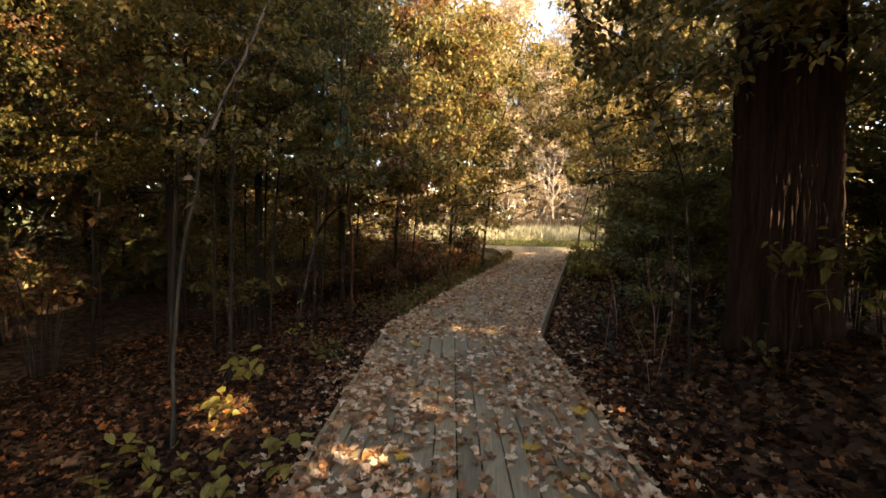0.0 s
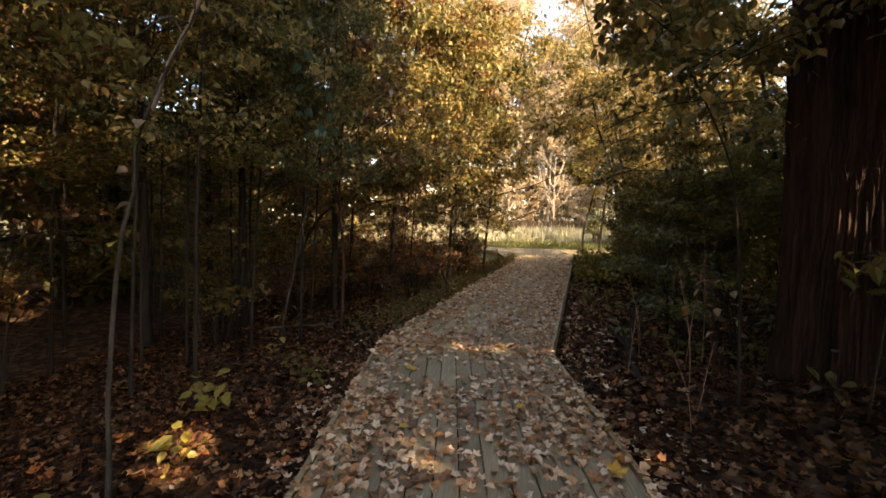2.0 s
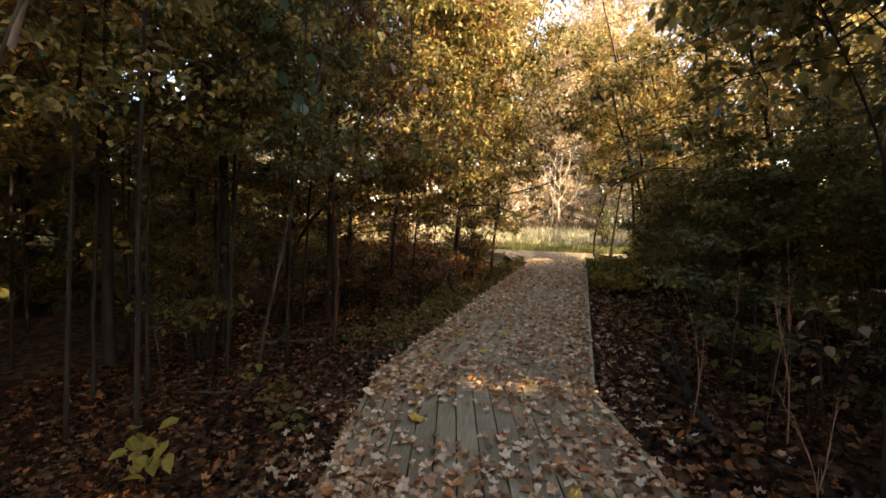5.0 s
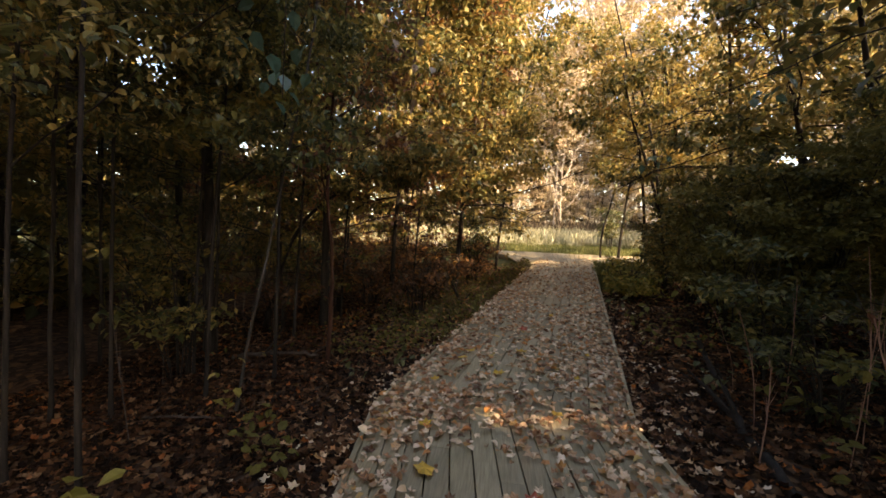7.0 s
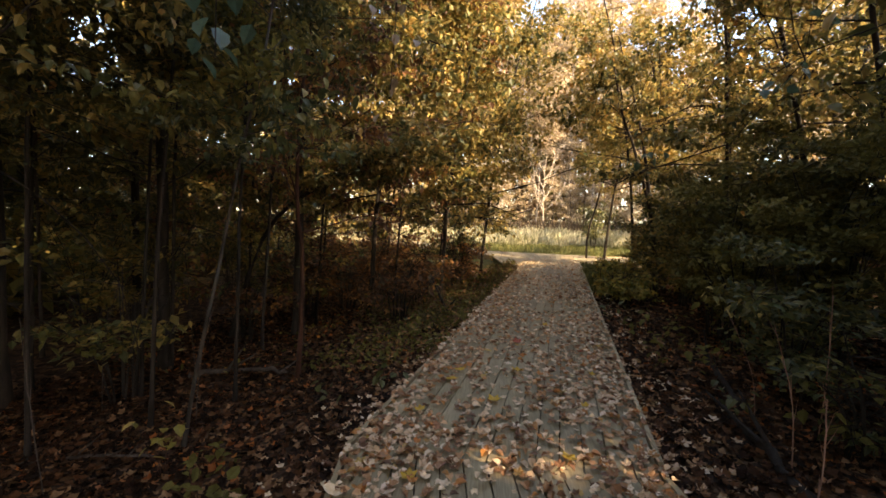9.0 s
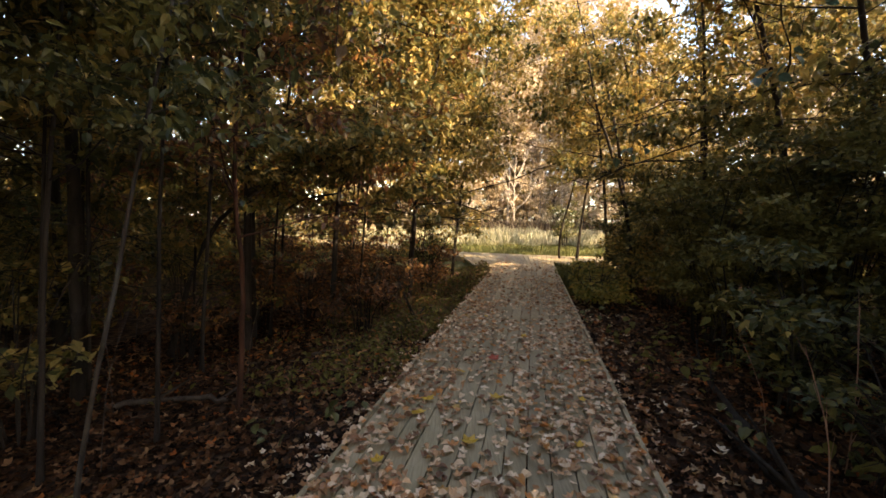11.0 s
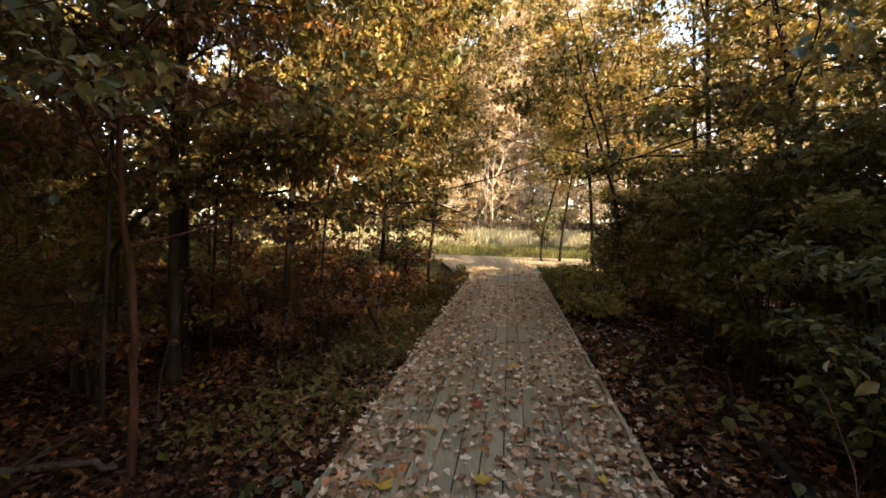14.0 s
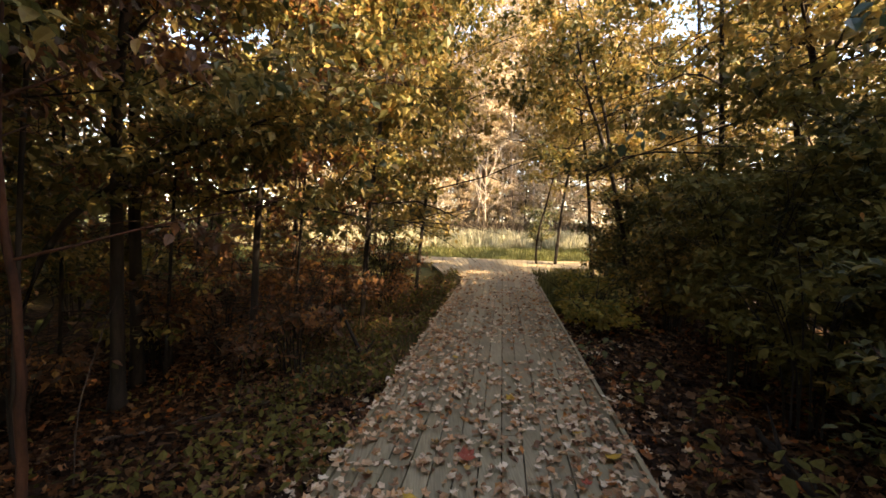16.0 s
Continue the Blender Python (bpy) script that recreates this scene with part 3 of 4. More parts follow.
# slender trees on the high side, behind the hedge and round the clearing's mouth
HIGH = [(6.6, 12.2, 7.4, -1.8, 0.0, LEAF_TURNING), (5.35, 16.0, 6.6, -1.3, 0.0, LEAF_TURNING), 
        (5.6, 22.0, 7.0, 1.0, -0.5, LEAF_GOLD), (7.6, 20.5, 8.0, -0.6, 0.0, LEAF_TURNING),
        (8.0, 6.6, 7.5, -1.2, 0.3, LEAF_SHADE), (9.8, 15.0, 7.6, -0.4, 0.0, LEAF_TURNING), (9.2, 24.0, 9.0, -0.4, 0.0, LEAF_GOLD), (13.0, 14.0, 9.0, -0.8, 0.0, LEAF_TURNING),
        (12.6, 9.6, 7.0, -0.8, 0.0, LEAF_TURNING), (13.2, 21.0, 10.0, 0.0, 0.0, LEAF_GOLD), (9.4, 7.8, 6.6, -0.4, 0.0, LEAF_SHADE), (11.8, 7.0, 8.0, -0.4, 0.2, LEAF_SHADE), (6.6, 17.8, 7.5, -1.2, 0.2, LEAF_GOLD), (9.3, 12.6, 6.5, -0.3, 0.0, LEAF_TURNING), (7.4, 16.5, 9.0, -0.6, 0.0, LEAF_TURNING)]
for k, (x, y, h, dx, dy, leaf) in enumerate(HIGH):
    plant("slender_tree", "slender tree with yellowing leaves beyond the hedge", "tree", upright(x, y, h, dx, dy), 0.03 + 0.005 * h, 300 + k, leaf,
          BARK_DARK, int((3200 if y > 10 else 4400) + 350 * (h - 5)), 0.14, 15, 0.38, 0.27 * h + 0.6, (-0.05, 0.5), shape=LEAF_SMALL,
          spread=0.26, sub=6, group="slender trees by the boards")

# broad leafy trees that arch over the boards towards the clearing
ARCH = [(-0.35, 14.6, 7.5, 1.0, LEAF_TURNING, 2.6), (0.6, 17.1, 8.5, 1.5, LEAF_TURNING, 2.8), (-0.9, 20.8, 10.5, 1.6, LEAF_GOLD, 3.4), (-1.6, 12.6, 7.0, 0.9, LEAF_TURNING, 2.5),
        (5.6, 13.2, 8.0, -0.8, LEAF_TURNING, 2.5), (5.6, 18.4, 9.5, -1.7, LEAF_GOLD, 3.0)]
for k, (x, y, h, dx, leaf, wide) in enumerate(ARCH):
    plant("arching_tree", "broad tree with green and gold leaves arching over the boards", "tree", upright(x, y, h, dx, -0.3), 0.055, 340 + k, leaf, BARK_DARK, 7200 if x < 2 else 3300, 0.14, 18, 0.30, wide,
          (-0.15, 0.45), shape=LEAF_SMALL, spread=0.27, sub=7, group="trees arching over the boards", floor=1.0 if x < 2 else 2.4)

# leafy saplings close to the low edge, their crowns above head height
for k, (x, y, h, sway, leaf) in enumerate([(-1.75, 5.75, 6.0, 0.4, LEAF_TURNING), (-2.0, 8.5, 6.2, 0.4, LEAF_GREEN), (-3.0, 7.2, 6.6, 0.4, LEAF_TURNING)]):
    plant("sapling", "tall thin sapling with a leafy crown beside the boards", "sapling", upright(x, y, h, sway, 0.1), 0.022, 380 + k, leaf, BARK_DARK, 5200, 0.07, 18, 0.56, 1.5, (-0.1, 0.5), shape=LEAF_OVAL,
          spread=0.22, sub=6, group="saplings in the understory", floor=2.7)

# broad trees whose boughs reach over the hedge
for k, (x, y, h, dx, leaf) in enumerate([(6.5, 10.6, 7.2, -1.7, LEAF_TURNING), (7.2, 13.4, 8.0, -1.6, LEAF_GOLD)]):
    plant("arching_tree", "broad tree with green and yellow boughs over the hedge", "tree", upright(x, y, h, dx, -0.2), 0.06, 390 + k, leaf, BARK_DARK, 2600 if k == 0 else 4300, 0.125, 18, 0.42, 2.7,
          (-0.15, 0.4), shape=LEAF_OVAL if k == 0 else LEAF_SMALL, spread=0.25, sub=7, group="trees arching over the boards", floor=3.1)

LIMB_R = [(3.05, 5.48, -0.1), (3.0, 5.48, 0.9), (2.93, 5.48, 1.65), (2.81, 5.48, 2.05), (2.62, 5.48, 2.45), (2.45, 5.48, 2.85), (2.3, 5.5, 3.5)]
# leafy young trees whose boughs hang in front of the great trunk
plant("young_hickory", "young tree with large drooping dark green leaves", "sapling", LIMB_R,
      0.011, 41, LEAF_TURNING, BARK_DARK, 4200, 0.095, 18, 0.58, 1.5, shape=LEAF_OVAL, spread=0.16, group="slender trees by the boards")
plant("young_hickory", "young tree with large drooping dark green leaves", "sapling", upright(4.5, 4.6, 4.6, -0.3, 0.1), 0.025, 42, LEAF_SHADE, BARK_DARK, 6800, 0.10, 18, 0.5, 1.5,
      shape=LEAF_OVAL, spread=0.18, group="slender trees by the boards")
plant("young_hickory", "young tree with large drooping dark green leaves", "sapling", upright(4.9, 7.0, 5.6, -1.0, 0.1), 0.03, 43, LEAF_TURNING, BARK_DARK, 2200, 0.12, 18, 0.42, 1.8,
      shape=LEAF_OVAL, spread=0.2, group="slender trees by the boards")

for k, line in enumerate([[(4.95, 22.0, -0.5), (4.92, 22.0, 0.8), (5.25, 22.0, 2.3), (5.64, 22.0, 3.85), (6.0, 22.0, 6.0)], [(4.95, 15.0, -0.4), (4.77, 15.0, 1.5), (4.25, 15.0, 3.3), (3.97, 15.0, 4.0), (3.7, 15.0, 5.2)],
                          [(11.6, 17.9, -0.4), (10.85, 17.9, 4.8), (9.7, 17.9, 6.5), (9.2, 17.9, 8.0)], [(11.7, 17.7, -0.4), (11.48, 17.9, 4.8), (11.6, 17.9, 7.1), (11.8, 17.9, 9.0)]]):
    plant("slender_tree", "thin dark leaning tree by the clearing", "tree", line, 0.05 if k < 2 else 0.11, 360 + k, LEAF_GOLD if k != 1 else LEAF_TURNING, BARK_DARK, 1500, 0.15, 12, 0.6, 1.6, shape=LEAF_SMALL,
          spread=0.26, sub=6, group="slender trees by the boards", taper=0.4)

# dull-leaved trees added to darken the bright gap right of the great trunk
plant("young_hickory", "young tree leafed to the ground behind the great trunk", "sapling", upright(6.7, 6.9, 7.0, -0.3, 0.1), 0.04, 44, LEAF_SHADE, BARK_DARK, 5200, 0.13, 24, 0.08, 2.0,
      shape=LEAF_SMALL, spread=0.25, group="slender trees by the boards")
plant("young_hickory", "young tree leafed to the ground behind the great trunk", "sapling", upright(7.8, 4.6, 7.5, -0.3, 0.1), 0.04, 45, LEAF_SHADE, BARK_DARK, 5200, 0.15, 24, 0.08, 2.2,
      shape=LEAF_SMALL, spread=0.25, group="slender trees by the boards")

plant("young_hickory", "young tree with large drooping dark green leaves", "sapling", upright(4.25, 4.2, 4.4, -0.5, 0.2), 0.02, 46, LEAF_SHADE, BARK_DARK, 5000, 0.105, 16, 0.62, 1.3,
      shape=LEAF_OVAL, spread=0.18, group="slender trees by the boards")

# the dark hedge of shrubs
HEDGE = [(3.75, 8.6, 1.5, 0.7), (4.75, 9.4, 2.9, 0.9), (5.2, 10.4, 3.3, 1.1), (4.3, 11.0, 2.9, 0.9), (6.2, 9.6, 3.9, 1.2), (6.0, 12.4, 3.4, 1.0), (5.0, 12.4, 3.0, 0.9),
         (7.2, 11.4, 4.4, 1.4), (6.8, 13.6, 4.0, 1.4), (5.0, 8.0, 2.9, 0.9), (6.4, 7.6, 3.6, 1.2), (8.6, 9.6, 5.2, 1.5), (6.4, 15.8, 2.9, 1.1), (7.6, 16.2, 3, 1.3),
         (7.6, 6.2, 3.84, 1.4), (7.2, 18.8, 2.0, 1.1), (5.2, 13.8, 2.9, 0.9), (4.0, 9.9, 2.0, 0.7), (4.95, 13.4, 1.6, 0.7), (5.1, 15.2, 2.5, 0.8), (5.6, 16.8, 2.6, 0.9), (5.9, 7.6, 3.4, 0.9), (5.9, 14.6, 3.0, 1.0), (5.9, 11.5, 3.4, 1.1), (3.5, 7.4, 0.9, 0.5), (3.8, 6.9, 1.1, 0.6), (5.8, 17.2, 1.6, 0.8)]


def shrub(label, x, y, h, w, seed, leaf, n, size, shape, group, stems=11, bark=None, spread=0.15):
    rng = np.random.default_rng(seed)
    root = new("shrub")
    root.location = (x, y, float(ground_z(x, y)) - 0.05)
    tagged(root, label, "shrub", group)
    ends = []
    for s in range(stems):
        a = s * 2.4 + rng.uniform(-0.5, 0.5)
        tip = np.array([math.cos(a) * w * rng.uniform(0.25, 1.0), math.sin(a) * w * rng.uniform(0.25, 1.0), h * rng.uniform(0.55, 1.0)])
        q = smooth_line([(0.12 * math.cos(a), 0.12 * math.sin(a), 0), tip * np.array([0.35, 0.35, 0.55]), tip], 7)
        parts = [(q, np.linspace(0.014, 0.004, 7))]
        ends.append(q[2:])
        for _ in range(5):
            j = rng.integers(2, 7)
            e = q[j] + rng.normal(0, 0.3, 3) * np.array([1, 1, 0.5])
            parts.append((np.array([q[j], (q[j] + e) / 2 + (0, 0, 0.03), e]), [0.005, 0.004, 0.002]))
            ends.append(np.array([(q[j] + e) / 2, e, e]))
        tri_mesh("stem", *forked(parts[0], 4, parts[1:], 4), bark or BARK_DARK, root)
    base = np.array(root.location)
    co, tr = crown_arrays(rng, np.concatenate(ends) + base, n, shape, size, spread, (-0.3, 0.4), base[2] + 0.22 * h)
    tri_mesh("foliage", co - base, tr, leaf, root)
    return root


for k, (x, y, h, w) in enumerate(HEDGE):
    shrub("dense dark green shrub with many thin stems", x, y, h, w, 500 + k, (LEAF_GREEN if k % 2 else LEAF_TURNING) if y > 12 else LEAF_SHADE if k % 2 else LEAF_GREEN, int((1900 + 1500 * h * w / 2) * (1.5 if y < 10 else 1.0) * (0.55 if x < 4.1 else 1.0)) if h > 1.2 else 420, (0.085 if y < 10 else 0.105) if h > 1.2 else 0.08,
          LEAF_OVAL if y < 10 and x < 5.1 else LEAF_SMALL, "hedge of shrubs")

# brushwood on the low side, thin and dark under the saplings
BRUSH = [(-3.4, 8.6), (-4.8, 6.2), (-5.6, 10.4), (-3.0, 12.9), (-4.4, 14.6), (-2.9, 18.8), (-6.2, 12.0), (-7.0, 7.4), (-6.4, 15.6), (-4.6, 18.0), (-8.6, 10.4), (-7.4, 3.4), (-5.4, 2.4), (9.6, 7.6), (9.9, 10.6), (10.6, 13.0), (9.0, 5.4), (8.8, 12.9), (10.0, 15.2), (8.8, 17.6), (6.4, 5.6), (7.2, 9.2), (6.4, 11.2), (11.4, 9.4), (-0.7, 13.5), (-1.6, 14.9), (0.0, 15.7), (0.1, 17.3), (-2.3, 13.4), (-3.3, 10.9), (-1.4, 17.6), (-0.9, 12.2), (-1.9, 14.2), (-2.6, 15.6), (-1.2, 16.2), (-3.4, 13.2)]
for k, (x, y) in enumerate(BRUSH):
    shrub("twiggy brush with sparse dull leaves", x, y, (2.2 if k < 24 else 1.6) + (0.4 if k < 24 else 0.25) * math.sin(k), 1.3 if k < 24 else 0.9, 560 + k, LEAF_RUSSET if k % 2 or k >= 24 else LEAF_TURNING, 600 if y < 9 and x < 0 else (1400 if k < 24 else 800), 0.12 if k < 24 else 0.10, LEAF_SMALL, "brush under the saplings", 12, spread=0.2)

# the green bush that leans to the boards at the clearing's mouth, and the yellow one across from it
shrub("low spreading green bush at the clearing's mouth", -0.1, 17.6, 1.9, 0.8, 590, LEAF_GREEN, 2600, 0.10, LEAF_SMALL, "bushes at the clearing")
shrub("low bush with bright yellow and green leaves", 3.55, 13.2, 0.95, 0.55, 591, LEAF_YELLOW, 1500, 0.10, LEAF_SMALL, "bushes at the clearing")
shrub("low bush with bright yellow and green leaves", 3.75, 14.6, 1.0, 0.6, 592, LEAF_YELLOW, 1200, 0.10, LEAF_SMALL, "bushes at the clearing")
shrub("upright dark bush in the tall grass", 7.3, 30.5, 3.0, 0.9, 593, LEAF_GREEN, 1800, 0.14, LEAF_SMALL, "bushes at the clearing")

# tall trees added all round, mostly unseen, to roof and shade the place
ROOF = [(9.5, -1.5, 15.0), (12.0, 1.0, 13.0), (8.5, -5.5, 15.0), (13.5, -3.0, 17.0), (7.0, 1.2, 11.0), (10.5, 4.0, 9.5), (5.0, -4.0, 13.0), (16.5, -1.0, 15.0), (-4.0, -3.5, 11.0), (0.5, -9.0, 12.0), (-8.0, 0.5, 11.0), (-8.5, 4.0, 11.0), (-5.4, 3.2, 13.0), (-4.6, 8.3, 13.5), (-7.2, 6.4, 14.0), (-6.0, 11.8, 13.0), (-8.8, 10.6, 14.0), (-2.8, -0.5, 12.0), (4.6, 0.2, 8.5), (3.4, -1.8, 8.0), (-5.2, 4.2, 10.5), (-3.7, 9.6, 10.5), (-2.9, 12.2, 10.5), (-3.2, 0.8, 9.5),
        (5.6, 2.2, 9.0), (5.6, 3.9, 10.2), (3.9, -0.6, 9.0), (6.9, 0.7, 7.0), (5.0, 1.7, 6.4), (9.6, 4.3, 10.0), (14.0, 2.5, 12.0), (12.5, 4.2, 11.0), (16.5, 4.5, 13.0), (-5.8, 5.2, 11.0), (-3.6, 2.8, 10.5)]
for k, (x, y, h) in enumerate(ROOF):
    plant("shade_tree", "tall broad-crowned tree added to shade the place", "tree", upright(x, y, h, 0.5 * math.sin(k), 0.5 * math.cos(k * 2)), 0.16 if x > 0 else 0.08, 700 + k, LEAF_TURNING, BARK_DARK,
          int((500 if x < -4 else 430 if x > 0 else 900) * h), 0.26 if not -4.0 < x < 0 else 0.14, 24, 0.5 if x < 0 or (x < 7 and y > -1.5) else 0.16, 0.3 * h, spread=0.45, sub=4, group="tall trees around", split=False)

# the woods: broad golden trees round the clearing and dark ones deep in the wood
protos = []
for k in range(6):
    dark = k >= 4
    protos.append(plant("woodland_tree", "shaded woodland tree leafed to the ground" if dark else "golden autumn tree at the edge of the clearing", "tree",
                        [(0, 0, 0), (0.2, 0, 3), (0.4, 0.2, 6), (0.3, 0.4, 10)], 0.11, 800 + k, (LEAF_STRAW, LEAF_GOLD, LEAF_STRAW, LEAF_STRAW, LEAF_GREEN, LEAF_TURNING)[k], BARK_DARK,
                        3300 if not dark else 4400, 0.29 if not dark else 0.37, 30, 0.02, 3.0, spread=0.45, sub=2, group="deep wood" if dark else "trees round the clearing", split=False, open_ways=False))
tall_proto = plant("woodland_tree", "tall straw-gold tree behind the clearing", "tree", [(0, 0, 0), (0.1, 0, 3), (0.2, 0.1, 6), (0.1, 0.2, 10)], 0.07, 810, LEAF_STRAW, BARK_PALE, 6000, 0.155, 26, 0.38, 2.4,
                   spread=0.33, sub=4, group="trees round the clearing", split=False, open_ways=False)
for k, (x, y, h) in enumerate([(6.6, 53, 20), (-1.5, 50, 25), (2.6, 55, 27), (10.5, 54, 27), (14.5, 57, 28), (-6, 52, 26), (3.4, 61, 30), (10.0, 62, 27), (18.5, 52, 24), (0.6, 62, 33), (12.6, 64, 34)]):
    made = copy_thing(tall_proto, pose(x, y, float(ground_z(x, y)) - 0.1, 0, 0, k * 67)) if k else tall_proto
    made.matrix_basis = pose(x, y, float(ground_z(x, y)) - 0.1, 0, 0, k * 67)
    made.scale = (h / 11, h / 11, h / 10)
FAR = [(-14, 38, 13), (-9, 43, 16), (-4.5, 47, 17), (-0.5, 53, 21), (5, 58, 22), (11, 60, 23), (16, 54, 20), (21, 48, 18), (25, 42, 17), (19, 38, 13), (-18, 30, 7), (-13, 25, 11),
       (16, 27, 12), (21, 32, 13), (29, 34, 15), (8, 68, 21), (-6, 62, 26), (18, 66, 30), (0, 72, 32), (-14, 54, 22), (27, 56, 24), (-9, 33, 11), (-5.5, 36, 11), (12.5, 34, 10),
       (33, 46, 20), (-21, 42, 18), (14, 72, 34), (-12, 70, 30), (2, 58, 15), (8, 60, 15), (13.5, 60, 16), (18.5, 58, 15), (-3, 58, 15), (5, 63, 20), (11, 66, 22), (22, 58, 18), (-24, 2, 16), (-25, 9, 17), (-26, 16, 16), (-25, 23, 16), (-23, -6, 15)]
WOOD = [(-9.5, 5.0), (-10.2, 9.2), (-10.5, 13.8), (-8.8, 1.2), (-11, 2), (-11.5, 6.5), (-12, 11), (-12.5, 15.5), (-15, 4.5), (-15.5, 9), (-16, 13.5), (-16, 18), (-9.5, 19.5), (-10, -2), (-15, -1), (-20, 8), (-20, 14), (-9, 27),
        (27, 18), (29, 8), (20, -4), (31, 25), (3.5, -11), (-3.5, -9), (9, -10), (-8, -6)]
used = set()
LOW = [(-12, 20, 4.5), (-14.5, 23, 5.0), (-20, 22, 6.5), (-17, 27, 6.5), (-11, 16.8, 3.6), (-22, 29, 7.0), (-19, 25, 6.0), (-26, 33.5, 8.5), (-23, 26, 6.5), (-29, 30, 9.0)]
for k, (x, y, h) in enumerate(FAR + LOW + [(x, y, 9.5 + 2 * math.sin(i * 1.7)) for i, (x, y) in enumerate(WOOD)]):
    kind = k % 4 if k < len(FAR) else 4 + k % 2
    m = pose(x, y, float(ground_z(x, y)) - 0.1, 0, 0, k * 77)
    s = h / 10.0
    if kind in used:
        made = copy_thing(protos[kind], m)
    else:
        made = protos[kind]
        made.matrix_basis = m
        used.add(kind)
    made.scale = (s * (1.0 if h < 18 else 0.8), s * (1.0 if h < 18 else 0.8), s)

# bare pale trees before the far wood
def forking_tree(label, x, y, h, r, fork, n, seed, lean=0.0):
    """A bare pale tree: a short bole that forks into rising limbs with fine twigs."""
    rng = np.random.default_rng(seed)
    root = new("bare_tree")
    root.location = (x, y, float(ground_z(x, y)) - 0.1)
    tagged(root, label, "tree", "bare trees at the far wood")
    bole = smooth_line([(0, 0, 0), (lean * 0.4, 0, h * fork * 0.5), (lean, 0, h * fork), (lean * 1.4, 0, h * 0.72), (lean * 1.3 + 0.2, 0, h)], 14)
    bole[1:-1] += rng.normal(0, 0.03, (12, 3))
    co, tr = tube_arrays([(bole, np.linspace(r, r * 0.2, 14))], 8)
    tri_mesh("trunk", co, tr, BARK_PALE, root, smooth=True)
    for k in range(n):
        at = int(14 * fork) - 1 + int(k * 0.8)
        at = min(at, 11)
        out = (1 if k % 2 else -1) * rng.uniform(0.15, 0.34) * h * (1 - 0.5 * at / 14)
        up = h * rng.uniform(0.28, 0.42)
        q = smooth_line([bole[at], bole[at] + (out * 0.45, rng.uniform(-0.5, 0.5), up * 0.3), bole[at] + (out * 0.8, rng.uniform(-0.8, 0.8), up * 0.75), bole[at] + (out, 0, up * 1.2)], 7)
        twigs = []
        for _ in range(7):
            j = int(rng.integers(1, 6))
            e = np.array([rng.normal(0.4 * np.sign(out), 0.5), rng.normal(0, 0.4), rng.uniform(0.3, 1.1)]) * h * 0.12
            twigs.append((np.array([q[j], q[j] + e * 0.55, q[j] + e + (0, 0, 0.1)]), [r * 0.28, r * 0.2, r * 0.1]))
        tri_mesh("branch", *forked((q, np.linspace(r * 0.5, r * 0.15, 7)), 5, twigs, 3), BARK_PALE, root, smooth=True)
    return root


forking_tree("bare white-barked tree forking low, lit by the sun", 6.9, 49.8, 8.4, 0.085, 0.42, 9, 901)
forking_tree("short broken pale tree before the far wood", 1.65, 48.6, 3.6, 0.11, 0.5, 4, 902, 0.25)
BARE = [(10.6, 53.0, 9.0, 0.07), (12.4, 52.0, 9.5, 0.08), (9.6, 55.0, 10.0, 0.07), (6.0, 54.5, 8.5, 0.06), (14.0, 51.0, 8.0, 0.07), (4.6, 56.0, 9.0, 0.06),
        (11.4, 55.5, 10.0, 0.06), (13.2, 55.0, 10.0, 0.07), (7.2, 56.5, 10.0, 0.06), (9.0, 53.0, 8.0, 0.05), (15.6, 54.0, 9.0, 0.07), (1.4, 54.0, 8.0, 0.06)]
for k, (x, y, h, r) in enumerate(BARE):
    plant("bare_tree", "bare pale-barked tree lit by the low sun", "tree", upright(x, y, h, 0.3 * math.sin(k * 3), 0), r, 910 + k, LEAF_STRAW, BARK_PALE, 900, 0.2, 20, 0.15, 0.3 * h,
          (0.5, 1.2), spread=0.5, sub=9, group="bare trees at the far wood", sides=8, split=False)
for k, (x, y, h) in enumerate([(-3.4, 51.5, 5.2), (-0.6, 52.6, 6.0), (3.6, 52.4, 5.4), (5.2, 53.4, 6.4), (8.2, 52.0, 5.6), (10.2, 51.4, 5.0), (12.0, 54.0, 6.6), (14.8, 52.6, 5.8), (17.4, 50.6, 6.0), (1.6, 56.0, 7.0), (7.4, 57.0, 7.4)]):
    young = copy_thing(protos[(0, 2, 3)[k % 3]], pose(x, y, float(ground_z(x, y)) - 0.1, 0, 0, k * 101))
    young.scale = (0.095 * h, 0.095 * h, 0.1 * h)


# ---------------------------------------------------------------- grass and weeds


def blades(name, label, rng, n, place, height, width, mat, category="grass", sway=0.22):
    x, y = place
    z = ground_z(x, y)
    tufts = np.array([noise.noise((0.8 * a, 0.8 * b, 7.0)) for a, b in zip(x, y)])
    s = height * rng.uniform(0.5, 1.2, n) * (1 + 0.7 * tufts)
    turns = oriented(rng, n, (1.25, sway), 0.6)
    co, tr = leaf_arrays(BLADE, np.stack([x, y, z - 0.01], 1), s, turns, None, width / s)
    ob = tri_mesh(name, co, tr, mat)
    return tagged(ob, label, category, kind="stuff")


def off_deck(x, y, gap=0.06):
    return (x < deck_left(y) - gap) | (x > deck_right(y) + gap)


def inside(x, y, corners):
    """Which places lie within a convex plan outline."""
    turn = [(bx - ax) * (y - ay) - (by - ay) * (x - ax) for (ax, ay), (bx, by) in zip(corners, corners[1:] + corners[:1])]
    return np.all(np.array(turn) > -0.05, axis=0) | np.all(np.array(turn) < 0.05, axis=0)


